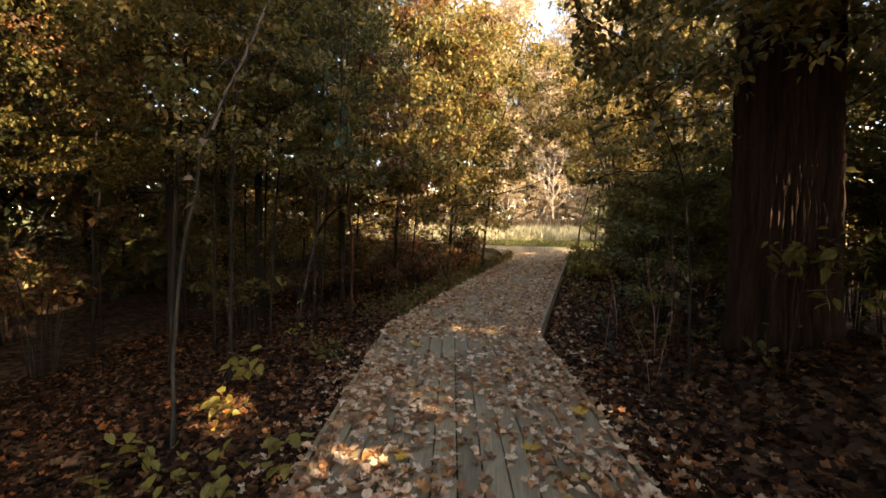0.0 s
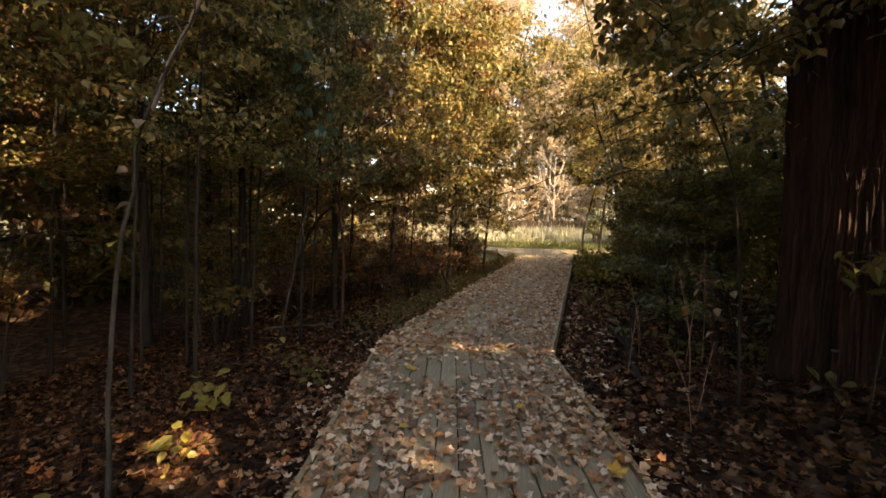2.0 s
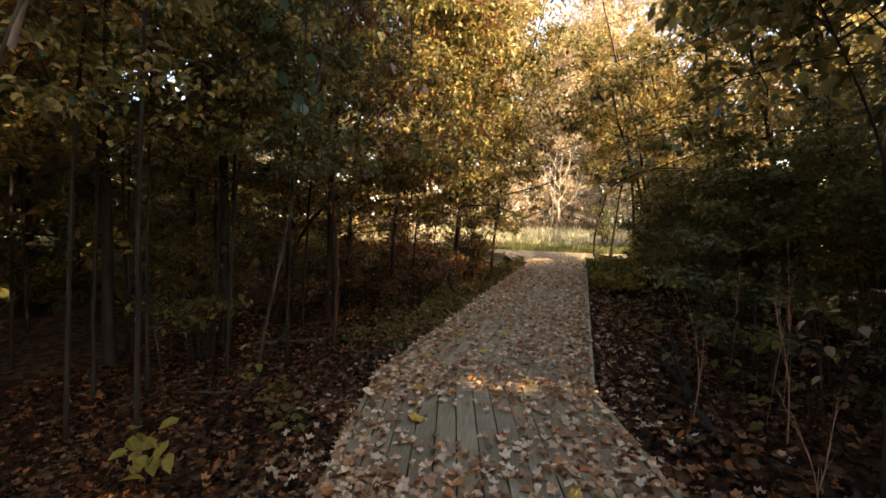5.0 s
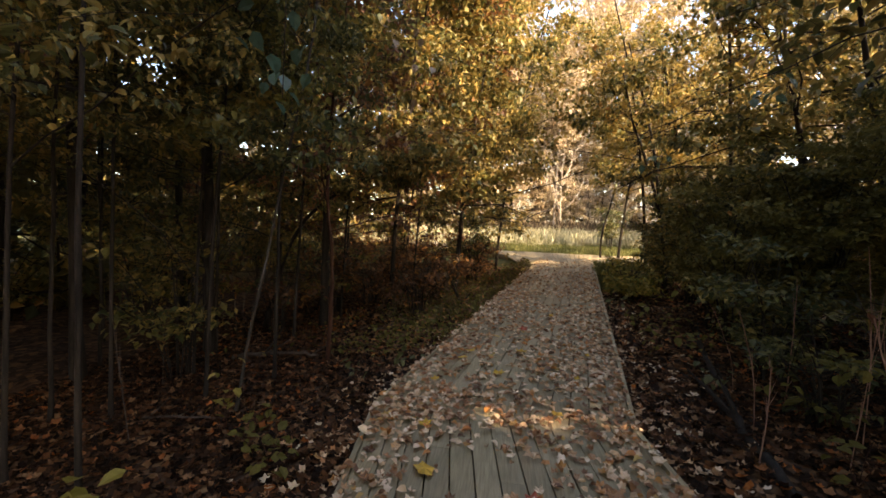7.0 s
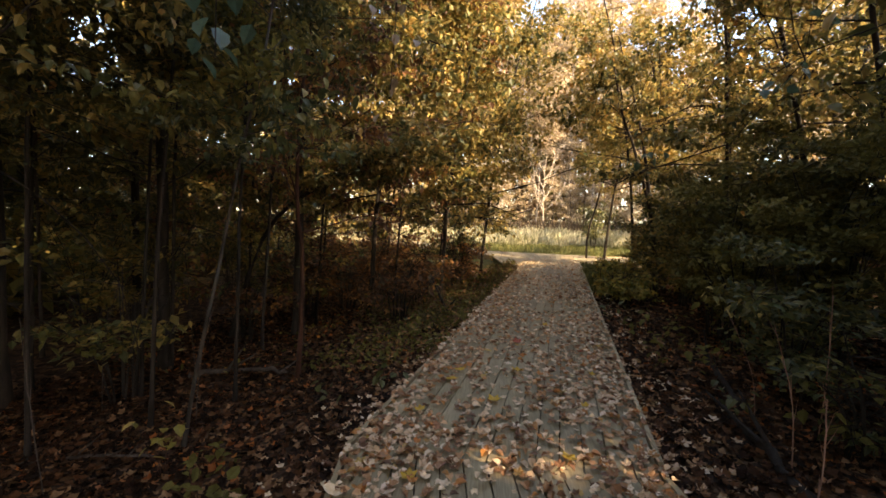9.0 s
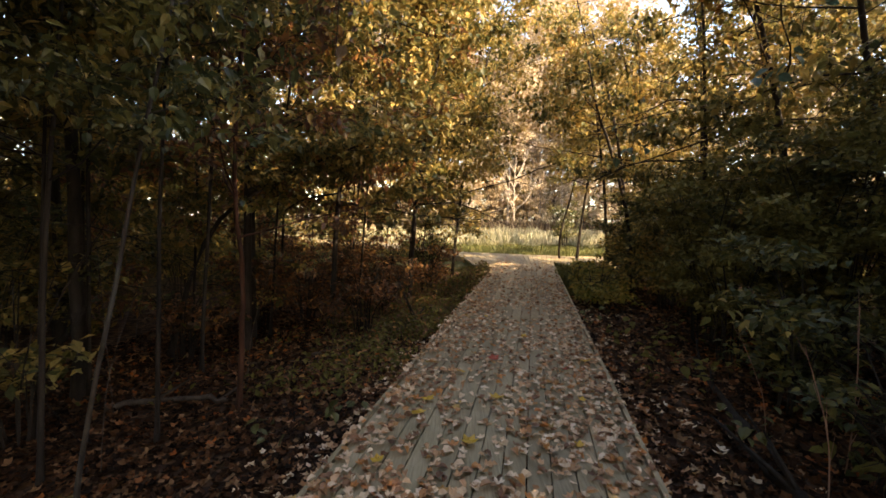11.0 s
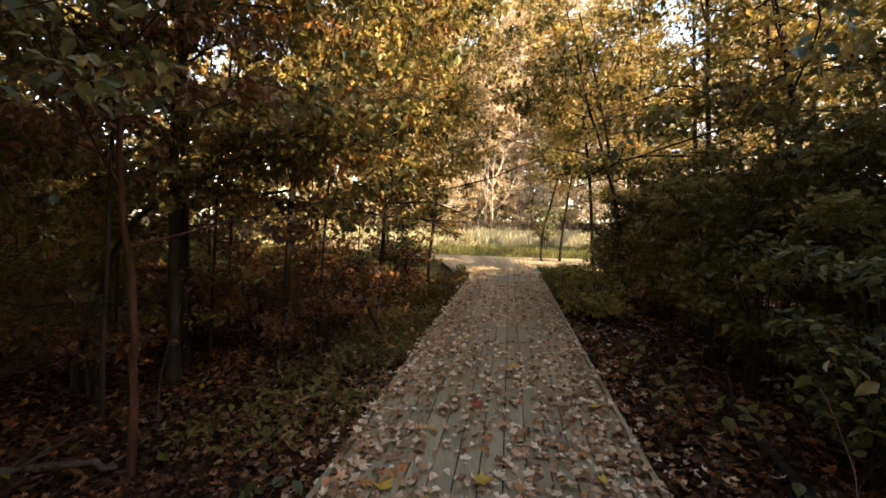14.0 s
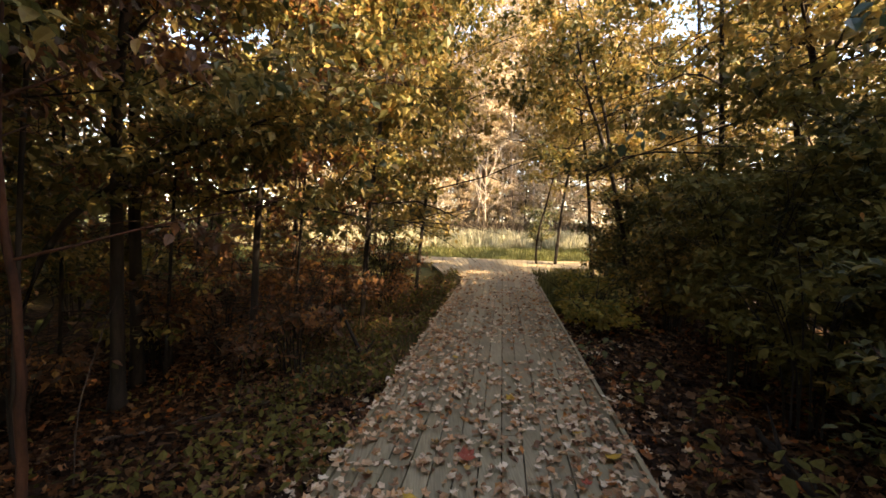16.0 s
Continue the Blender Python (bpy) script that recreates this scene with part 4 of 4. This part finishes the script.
FAR_BOARDS = [[(1.93, 17.95), (3.8, 17.9), (5.9, 23.0), (0.75, 24.6)], [(0.75, 24.6), (1.08, 21.6), (-4.2, 27.4), (-3.0, 30.8)], [(-3.0, 30.8), (-4.2, 27.4), (-11.0, 31.6), (-10.0, 34.8)],
              [(4.96, 20.4), (5.9, 23.0), (10.4, 22.8), (10.0, 20.4)]]
rng = np.random.default_rng(21)
n = 44000
x, y = rng.uniform(-12, 20, n), 22.0 + 15 * rng.beta(1.3, 1.5, n)
clear = ~np.any([inside(x, y, c) for c in FAR_BOARDS], axis=0)
x, y = x[clear], y[clear]
blades("meadow_grass", "green and straw-coloured meadow grass in the clearing", rng, len(x), (x, y), 0.25, 0.024, GRASS_GREEN)
n = 38000
x, y = rng.uniform(-16, 28, n), rng.uniform(32, 42, n)
blades("tall_grass", "tall pale sunlit grass in the clearing", rng, n, (x, y), 0.72, 0.026, GRASS_PALE, "grass", 0.4)
n = 11000
x, y = rng.uniform(-14, 30, n), rng.uniform(43.5, 49, n)
blades("dry_brush", "dark brown dry brush before the far wood", rng, n, (x, y), 1.15, 0.05, BRUSH_BROWN, "brush", 0.9)
for n, height, width, mat, label in ((17000, 0.22, 0.008, GRASS_BROWN, "knee-high green and russet weeds along the boards"), (13000, 0.075, 0.045, LEAF_SHADE, "low leafy dark green weeds along the boards"),
                                     (7000, 0.07, 0.04, LEAF_RUSSET, "low leafy russet weeds along the boards")):
    y = (11.2 if width < 0.02 else 9.0) + (7.8 if width < 0.02 else 10.0) * rng.beta(1.5, 1.2, n)
    x = deck_left(y) - 0.1 - np.abs(rng.normal(0, 1.1, n))
    keep = np.array([noise.noise((0.9 * a, 0.9 * b, 3.0)) for a, b in zip(x, y)]) > rng.normal(-0.14, 0.14, n)
    x, y = x[keep], y[keep]
    if width < 0.02:
        blades("verge_weeds", label, rng, len(x), (x, y), height, width, mat, "weeds", 0.55)
    else:
        clump = np.array([noise.noise((2.2 * a, 2.2 * b, 5.0)) for a, b in zip(x, y)])
        z = ground_z(x, y) + rng.beta(1.2, 1.6, len(x)) * np.clip(0.3 + 0.45 * clump, 0.08, 0.6)
        co, tr = leaf_arrays(LEAF_SMALL, np.stack([x, y, z], 1), height * rng.uniform(0.6, 1.4, len(x)), oriented(rng, len(x), (-0.2, 0.5), 0.5), None, rng.uniform(0.7, 1.2, len(x)))
        tagged(tri_mesh("verge_weeds", co, tr, mat), label, "weeds", kind="stuff")
n = 5000
y = rng.uniform(14.5, 19, n)
x = deck_right(y) + 0.15 + np.abs(rng.normal(0, 0.6, n))
blades("verge_weeds", "yellowish weeds beside the boards near the clearing", rng, n, (x, y), 0.38, 0.014, GRASS_GREEN, "weeds")

# ---------------------------------------------------------------- fallen leaves
rng = np.random.default_rng(31)


def litter(name, label, n, x, y, z, size, mat, shape, tilt, curl):
    p = np.stack([x, y, z], 1)
    co, tr = leaf_arrays(shape, p, size, oriented(rng, n, (0.0, tilt), tilt), rng.uniform(-curl, curl * 1.6, n), rng.uniform(0.7, 1.15, n))
    tagged(tri_mesh(name, co, tr, mat), label, "leaves", kind="stuff")


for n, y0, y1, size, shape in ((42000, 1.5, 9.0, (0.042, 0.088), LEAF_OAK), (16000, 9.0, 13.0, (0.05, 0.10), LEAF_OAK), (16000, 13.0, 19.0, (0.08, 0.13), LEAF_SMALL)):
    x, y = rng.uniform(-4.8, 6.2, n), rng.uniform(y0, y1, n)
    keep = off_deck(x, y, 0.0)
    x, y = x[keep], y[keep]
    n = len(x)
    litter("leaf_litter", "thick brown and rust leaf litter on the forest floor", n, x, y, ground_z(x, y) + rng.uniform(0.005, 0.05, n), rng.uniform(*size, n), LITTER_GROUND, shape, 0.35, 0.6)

n = 17000
y = 0.8 + 21 * rng.beta(0.95, 1.9, n)
f = rng.uniform(0, 1, n)
clump = np.array([noise.noise((1.3 * a, 1.1 * b, 0)) for a, b in zip(f * 2, y)])
keep = rng.uniform(0, 1, n) < (0.42 + 0.65 * (np.abs(f - 0.5) * 2) ** 2 + 0.75 * clump) * np.clip(1.5 - y / 18, 0.45, 1.0)
y, f = y[keep], f[keep]
n = len(y)
x = deck_left(y) - 0.02 + f * (deck_right(y) - deck_left(y) + 0.04)
lift = np.where((x < deck_left(y) + 0.03) | (x > deck_right(y) - 0.03), 0.026, 0.010) + rng.uniform(0, 0.022, n)
for pick, shape, low, high in ((rng.uniform(0, 1, n) < 0.45, LEAF_MAPLE, 0.036, 0.080), (None, LEAF_CURLED, 0.038, 0.080)):
    pick = ~last if pick is None else pick
    last = pick
    m = int(pick.sum())
    litter("leaf_litter", "dry tan and orange leaves scattered over the boards", m, x[pick], y[pick], lift[pick], rng.uniform(low, high, m), LITTER_DECK, shape, 0.2, 0.9)

# drifts of leaves against both edges of the boards
n = 2300
y = 1.5 + 15 * rng.beta(1.0, 1.5, n)
off = 0.13 + np.abs(rng.normal(0, 0.34, n))
x = np.where(rng.uniform(0, 1, n) < 0.5, deck_left(y) - off, deck_right(y) + off)
litter("leaf_litter", "tan and rust leaves drifted along the edges of the boards", n, x, y, ground_z(x, y) + rng.uniform(0.01, 0.04, n), rng.uniform(0.045, 0.095, n), LITTER_DECK, LEAF_MAPLE, 0.3, 0.7)

# single leaves that stand out by their colour
BRIGHT = [(1.24, 6.74), (1.52, 7.49), (0.24, 7.25), (0.79, 7.49), (2.04, 9.2), (0.83, 9.95), (0.58, 4.74), (1.36, 5.16), (0.47, 8.17), (1.06, 8.21), (1.93, 9.52), (1.79, 8.9), (0.78, 8.82),
          (1.85, 4.4), (0.42, 7.94), (1.59, 10.1), (1.2, 11.2), (1.0, 5.7), (0.4, 5.9), (1.5, 3.9), (0.75, 3.7), (1.75, 8.2), (0.3, 6.4), (1.1, 9.2)]
for k, (x, y) in enumerate(BRIGHT):
    p = np.array([(0.0, 0.0, 0.0)])
    co, tr = leaf_arrays(LEAF_MAPLE, p, np.array([0.105 + 0.03 * math.sin(k * 5)]), oriented(rng, 1, (0.0, 0.12), 0.15), np.array([0.5 * math.sin(k * 3)]), np.array([0.95]))
    ob = tri_mesh("fallen_leaf", co, tr, LEAF_RED if k % 6 == 5 else LEAF_DEEP_YELLOW)
    ob.location = (x, y, 0.036)
    tagged(ob, "small red fallen leaf on the boards" if k % 6 == 5 else "bright yellow fallen leaf on the boards", "leaf", "bright leaves on the boards")

# ---------------------------------------------------------------- seedlings, dead wood and hanging sprays


def seedling(x, y, h, seed, leaf, n, size, label, spread=0.16):
    rng = np.random.default_rng(seed)
    root = new("seedling")
    root.location = (x, y, float(ground_z(x, y)) - 0.02)
    tagged(root, label, "seedling", "seedlings in the litter")
    tips = []
    for k in range(4):
        a = k * 1.7 + seed
        tip = np.array([math.cos(a) * spread * rng.uniform(0.4, 1.4), math.sin(a) * spread * rng.uniform(0.4, 1.4), h * rng.uniform(0.6, 1.0)])
        q = smooth_line([(0, 0, 0), tip * (0.4, 0.4, 0.6), tip], 5)
        co, tr = tube_arrays([(q, np.linspace(0.004, 0.002, 5))], 4)
        tri_mesh("stem", co, tr, STEM_RUDDY, root)
        tips.append(q[2:])
    tips = np.concatenate(tips)
    for k in range(n):
        c = tips[rng.integers(0, len(tips))] + rng.normal(0, 0.05, 3)
        co, tr = leaf_arrays(LEAF_OVAL, np.array([c]), np.array([size * rng.uniform(0.7, 1.3)]), oriented(rng, 1, (-0.35, 0.35), 0.4), np.array([0.1]), np.array([1.2]))
        tri_mesh("leaf", co, tr, leaf, root)


seedling(3.1, 6.0, 1.3, 33, LEAF_DRY, 12, 0.085, "thin dry stems with curled tan leaves catching the sun", 0.22)
seedling(3.35, 6.5, 1.1, 34, LEAF_RUSSET, 12, 0.08, "thin stems with curled russet leaves", 0.25)
YELLOW_SEED = "seedling with broad yellow-green leaves in the litter"
GREEN_SEED = "low seedling with dark green leaves in the litter"
for k, (x, y, h, leaf, n) in enumerate([(-1.22, 3.6, 0.30, LEAF_YELLOW, 12), (-0.92, 3.6, 0.26, LEAF_YELLOW, 13), (-0.42, 3.66, 0.24, LEAF_YELLOW, 10), (-1.2, 4.05, 0.36, LEAF_YELLOW, 18), (-0.13, 3.96, 0.28, LEAF_YELLOW, 12),
                                        (-1.42, 5.45, 0.42, LEAF_YELLOW, 22), (-1.2, 4.9, 0.3, LEAF_YELLOW, 18), (-0.66, 3.9, 0.32, LEAF_YELLOW, 12), (-1.65, 7.0, 0.45, LEAF_YELLOW, 12), (-1.1, 6.6, 0.3, LEAF_SHADE, 18),
                                        (-0.85, 6.4, 0.28, LEAF_SHADE, 16), (-1.4, 7.1, 0.26, LEAF_SHADE, 14), (-0.75, 8.0, 0.3, LEAF_GREEN, 10), (-0.35, 8.5, 0.25, LEAF_GREEN, 9), (-1.0, 10.2, 0.3, LEAF_SHADE, 12),
                                        (2.75, 9.2, 0.5, LEAF_SHADE, 18), (3.05, 8.7, 0.55, LEAF_SHADE, 20), (2.9, 10.4, 0.5, LEAF_SHADE, 18), (3.2, 9.8, 0.7, LEAF_SHADE, 20), (3.3, 7.4, 0.5, LEAF_SHADE, 16), (3.0, 6.4, 0.45, LEAF_SHADE, 14),
                                        (2.85, 7.9, 0.4, LEAF_GREEN, 12), (3.5, 5.2, 0.35, LEAF_GREEN, 10), (2.9, 11.6, 0.5, LEAF_GREEN, 18), (3.5, 12.8, 0.6, LEAF_TURNING, 18), (0.05, 12.9, 0.35, LEAF_GREEN, 12), (-0.3, 11.4, 0.3, LEAF_GREEN, 12)]):
    seedling(x, y, h, 40 + k, leaf, n, 0.12 if k < 8 else 0.10, YELLOW_SEED if leaf is LEAF_YELLOW else GREEN_SEED)


def dead_limb(name, label, points, r, mat, seed, prongs=3, category="branch"):
    """A fallen or broken limb with stubs."""
    rng = np.random.default_rng(seed)
    root = new(name)
    base = np.array(points[0], float)
    root.location = base
    tagged(root, label, category)
    q = smooth_line(np.array(points, float) - base, 12)
    q[1:-1] += rng.normal(0, r * 0.35, (10, 3))
    co, tr = tube_arrays([(q, np.linspace(r, r * 0.55, 12) * (1 + 0.12 * np.sin(np.arange(12) * 2.3)))], 8)
    tri_mesh("stem", co, tr, mat, root, smooth=True)
    for k in range(prongs):
        i = int(rng.integers(3, 11))
        e = rng.normal(0, 1, 3)
        e[2] = abs(e[2])
        e = e / np.linalg.norm(e) * rng.uniform(4, 12) * r + (q[i] - q[i - 1]) * 1.5
        co, tr = tube_arrays([(np.array([q[i], q[i] + e * 0.5, q[i] + e + (0, 0, 0.01)]), [r * 0.45, r * 0.35, r * 0.15])], 5)
        tri_mesh("twig", co, tr, mat, root, smooth=True)
    return root


def lying(points, up):
    return [(x, y, float(ground_z(x, y)) + up) for x, y in points]


dead_limb("log", "dark fallen trunk leaning over the far brush", [(0.9, 48.0, 0.25), (2.1, 48.0, 1.2), (3.8, 48.1, 1.9), (5.8, 48.2, 2.8)], 0.13, BARK_DARK, 9, 2, "log")
dead_limb("log", "dark rotting log lying in litter along the boards", lying([(-0.25, 11.55), (0.0, 12.0), (0.25, 12.4), (0.5, 12.9)], 0.06), 0.075, BARK_DARK, 1, 2, "log")
dead_limb("fallen_branch", "grey fallen branch lying in the leaf litter", lying([(-3.0, 9.15), (-2.4, 9.3), (-1.75, 9.25)], 0.05), 0.04, DEADWOOD, 2)
dead_limb("fallen_branch", "thin fallen branch lying in the leaf litter", lying([(-3.2, 7.0), (-2.6, 7.3), (-1.9, 7.35)], 0.03), 0.018, DEADWOOD, 3)
dead_limb("fallen_branch", "thin fallen branch lying in the leaf litter", lying([(-2.2, 10.6), (-1.5, 10.9), (-0.8, 11.3)], 0.03), 0.02, DEADWOOD, 4)
dead_limb("fallen_branch", "thin fallen branch lying in the leaf litter", lying([(-0.9, 12.9), (-0.3, 13.0), (0.4, 13.4)], 0.06), 0.014, TWIG_PALE, 5)
dead_limb("fallen_branch", "dark fallen branch half buried in litter", lying([(2.55, 6.2), (2.75, 7.2), (2.95, 8.3)], 0.03), 0.045, BARK_DARK, 6)
dead_limb("fallen_branch", "dark fallen branch half buried in litter", lying([(3.1, 8.2), (3.3, 9.1), (3.6, 9.9)], 0.05), 0.04, BARK_DARK, 7)
# the first nine stems wear the bark coloured as sunlit
for k, (x, y, h, dx) in enumerate([(2.66, 5.35, 0.75, -0.2), (2.8, 5.6, 0.6, 0.15), (2.95, 6.1, 1.1, -0.1), (3.1, 6.6, 1.3, 0.2), (2.85, 7.2, 1.0, -0.12), (3.3, 7.6, 1.2, 0.1), (3.15, 8.1, 0.9, -0.2), (3.4, 6.9, 1.5, 0.0), (2.55, 6.6, 0.7, 0.1),
                                   (-2.1, 8.0, 1.6, 0.3), (-2.8, 9.0, 1.8, -0.2), (-1.8, 9.8, 1.4, 0.25), (-3.3, 8.2, 1.6, 0.2), (-2.4, 6.8, 1.3, -0.25), (-1.2, 11.3, 1.2, 0.2), (-3.8, 10.6, 1.8, 0.3)]):
    z = float(ground_z(x, y)) - 0.03
    dead_limb("dead_stem", "bare upright dead stem with short twigs", [(x, y, z), (x + dx * 0.3, y, z + h * 0.5), (x + dx, y + 0.1, z + h)], 0.0035 + 0.001 * (k % 3), TWIG_PINK_LIT if k < 9 else DEADWOOD, 60 + k, 6, "stem")["group"] = "dead stems"

plant("young_hickory", "low sapling with drooping leaves before the great trunk", "sapling", upright(3.55, 5.0, 1.35, 0.25, 0.1), 0.008, 47, LEAF_SHADE, BARK_DARK, 130, 0.11, 7, 0.5, 0.5, (-0.2, 0.3), shape=LEAF_OVAL,
      spread=0.1, sub=3, group="slender trees by the boards")

# the dark crooked tree whose low limb reaches towards the boards
plant("crooked_tree", "dark crooked tree with a low limb reaching out", "tree", [(-2.62, 11.45, -0.7), (-2.58, 11.45, 0.8), (-2.51, 11.45, 2.78), (-2.3, 11.5, 4.6), (-1.9, 11.6, 6.6)], 0.08, 71, LEAF_RUSSET, BARK_DARK, 4200, 0.11, 16, 0.35, 2.0, spread=0.25)
plant("crooked_tree", "dark crooked tree with a low limb reaching out", "tree", [(-3.7, 11.2, -0.72), (-2.95, 11.0, 1.17), (-2.0, 11.0, 1.98), (-1.17, 11.0, 2.33), (-0.4, 11.0, 2.65)], 0.042, 72, LEAF_TURNING, BARK_DARK, 1800, 0.10, 10, 0.6, 0.8, spread=0.16, shape=LEAF_OVAL)


def hanging_spray(label, x, y, z0, z1, seed, leaf, n, size):
    rng = np.random.default_rng(seed)
    root = new("hanging_vine")
    root.location = (x, y, z1)
    tagged(root, label, "vine")
    q = smooth_line([(0, 0, 0), (0.08, 0.0, (z0 - z1) * 0.5), (0.02, 0.05, z0 - z1)], 8)
    co, tr = tube_arrays([(q, np.linspace(0.006, 0.003, 8))], 4)
    tri_mesh("stem", co, tr, BARK_DARK, root)
    for k in range(n):
        c = q[rng.integers(5, 8)] + rng.normal(0, 0.15, 3) * (1, 1, 0.7) + (0, 0, 0.06)
        co, tr = leaf_arrays(LEAF_OVAL, np.array([c]), np.array([size * rng.uniform(0.8, 1.25)]), oriented(rng, 1, (-0.7, 0.3), 0.5), np.array([0.15]), np.array([1.25]))
        tri_mesh("leaf", co, tr, leaf, root)


hanging_spray("hanging vine with blue-green leaves over the verge", -0.48, 5.83, 2.12, 4.2, 1, LEAF_BLUE, 16, 0.10)
hanging_spray("hanging spray of pale dead leaves over the verge", -0.09, 7.42, 2.45, 4.4, 2, LEAF_DRY, 8, 0.095)
hanging_spray("hanging vine with blue-green leaves by the hedge", 3.6, 12.05, 2.6, 4.6, 3, LEAF_BLUE, 9, 0.15)
hanging_spray("hanging vine with blue-green leaves by the hedge", 4.3, 9.6, 3.1, 5.0, 4, LEAF_BLUE, 10, 0.15)

# ---------------------------------------------------------------- the boardwalk


def box_between(a0, a1, b0, b1, top, bottom):
    """Eight corners of a board whose top is the quad a0 a1 b1 b0 in plan."""
    v = [(*p, bottom) for p in (a0, a1, b1, b0)] + [(*p, top) for p in (a0, a1, b1, b0)]
    f = [(0, 3, 2, 1), (4, 5, 6, 7), (0, 1, 5, 4), (1, 2, 6, 5), (2, 3, 7, 6), (3, 0, 4, 7)]
    return v, f


def mix2(a, b, f):
    return (a[0] + (b[0] - a[0]) * f, a[1] + (b[1] - a[1]) * f)


walkway = tagged(new("boardwalk"), "weathered grey timber boardwalk strewn with fallen leaves", "boardwalk", kind="structure")


def deck_strip(l0, r0, l1, r1, count, lengths, seed, rims=(True, True)):
    """Boards side by side from the line l0 r0 to the line l1 r1, with rim boards along the sides."""
    rng = np.random.default_rng(seed)
    run = math.dist(l0, l1)
    gap = 0.009 / math.dist(l0, r0)
    for k in range(count):
        fa, fb = k / count + gap / 2, (k + 1) / count - gap / 2
        s = 0.0
        nxt = rng.uniform(0.5, lengths)
        while s < run - 0.01:
            e = min(nxt, run)
            u0, u1 = s / run + 0.002 / run, e / run - 0.002 / run
            h = rng.uniform(-0.003, 0.002)
            v, f = box_between(mix2(mix2(l0, r0, fa), mix2(l1, r1, fa), u0), mix2(mix2(l0, r0, fb), mix2(l1, r1, fb), u0),
                               mix2(mix2(l0, r0, fa), mix2(l1, r1, fa), u1), mix2(mix2(l0, r0, fb), mix2(l1, r1, fb), u1), h, h - 0.038)
            mesh_object("plank", v, f, BOARD, walkway)
            s, nxt = e, e + lengths * rng.uniform(0.8, 1.2)
    for on, a, b, side in ((rims[0], l0, l1, -1), (rims[1], r0, r1, 1)):
        if not on:
            continue
        d = Vector((b[0] - a[0], b[1] - a[1])).normalized()
        o = Vector((d.y, -d.x)) * side
        m = max(1, round(math.dist(a, b) / 3.0))
        for j in range(m):
            p, q = mix2(a, b, j / m), mix2(a, b, (j + 1) / m - 0.002)
            h = 0.018 + rng.uniform(-0.004, 0.006)
            i0, i1 = (p[0] + o.x * 0.003, p[1] + o.y * 0.003), (q[0] + o.x * 0.003, q[1] + o.y * 0.003)
            e0, e1 = (p[0] + o.x * 0.037, p[1] + o.y * 0.037), (q[0] + o.x * 0.037, q[1] + o.y * 0.037)
            v, f = box_between(i0, e0, i1, e1, h, -0.19) if side > 0 else box_between(e0, i0, e1, i1, h, -0.19)
            mesh_object("rim_board", v, f, RIM, walkway)


START_L, START_R = (float(deck_left(-1.5)), -1.5), (float(deck_right(-1.5)), -1.5)
END_L, END_R = (1.93, 17.95), (3.80, 17.90)
MOUTH_L, MOUTH_R = (1.40, 18.75), (4.45, 19.0)
FORK_L, FORK_R = (0.75, 24.6), (5.9, 23.0)
deck_strip(START_L, START_R, BEND_L, BEND_R, 13, 3.2, 1)
deck_strip(BEND_L, BEND_R, END_L, END_R, 13, 3.4, 2)
deck_strip(END_L, END_R, MOUTH_L, MOUTH_R, 16, 6.0, 3)
deck_strip(MOUTH_L, MOUTH_R, FORK_L, FORK_R, 26, 6.0, 4, (False, False))
deck_strip(FORK_L, (1.08, 21.6), (-3.0, 30.8), (-4.2, 27.4), 20, 6.0, 5)
deck_strip((-3.0, 30.8), (-4.2, 27.4), (-10.0, 34.8), (-11.0, 31.6), 20, 6.0, 6)
deck_strip((4.96, 20.4), FORK_R, (10.0, 20.4), (10.4, 22.8), 20, 6.0, 7)
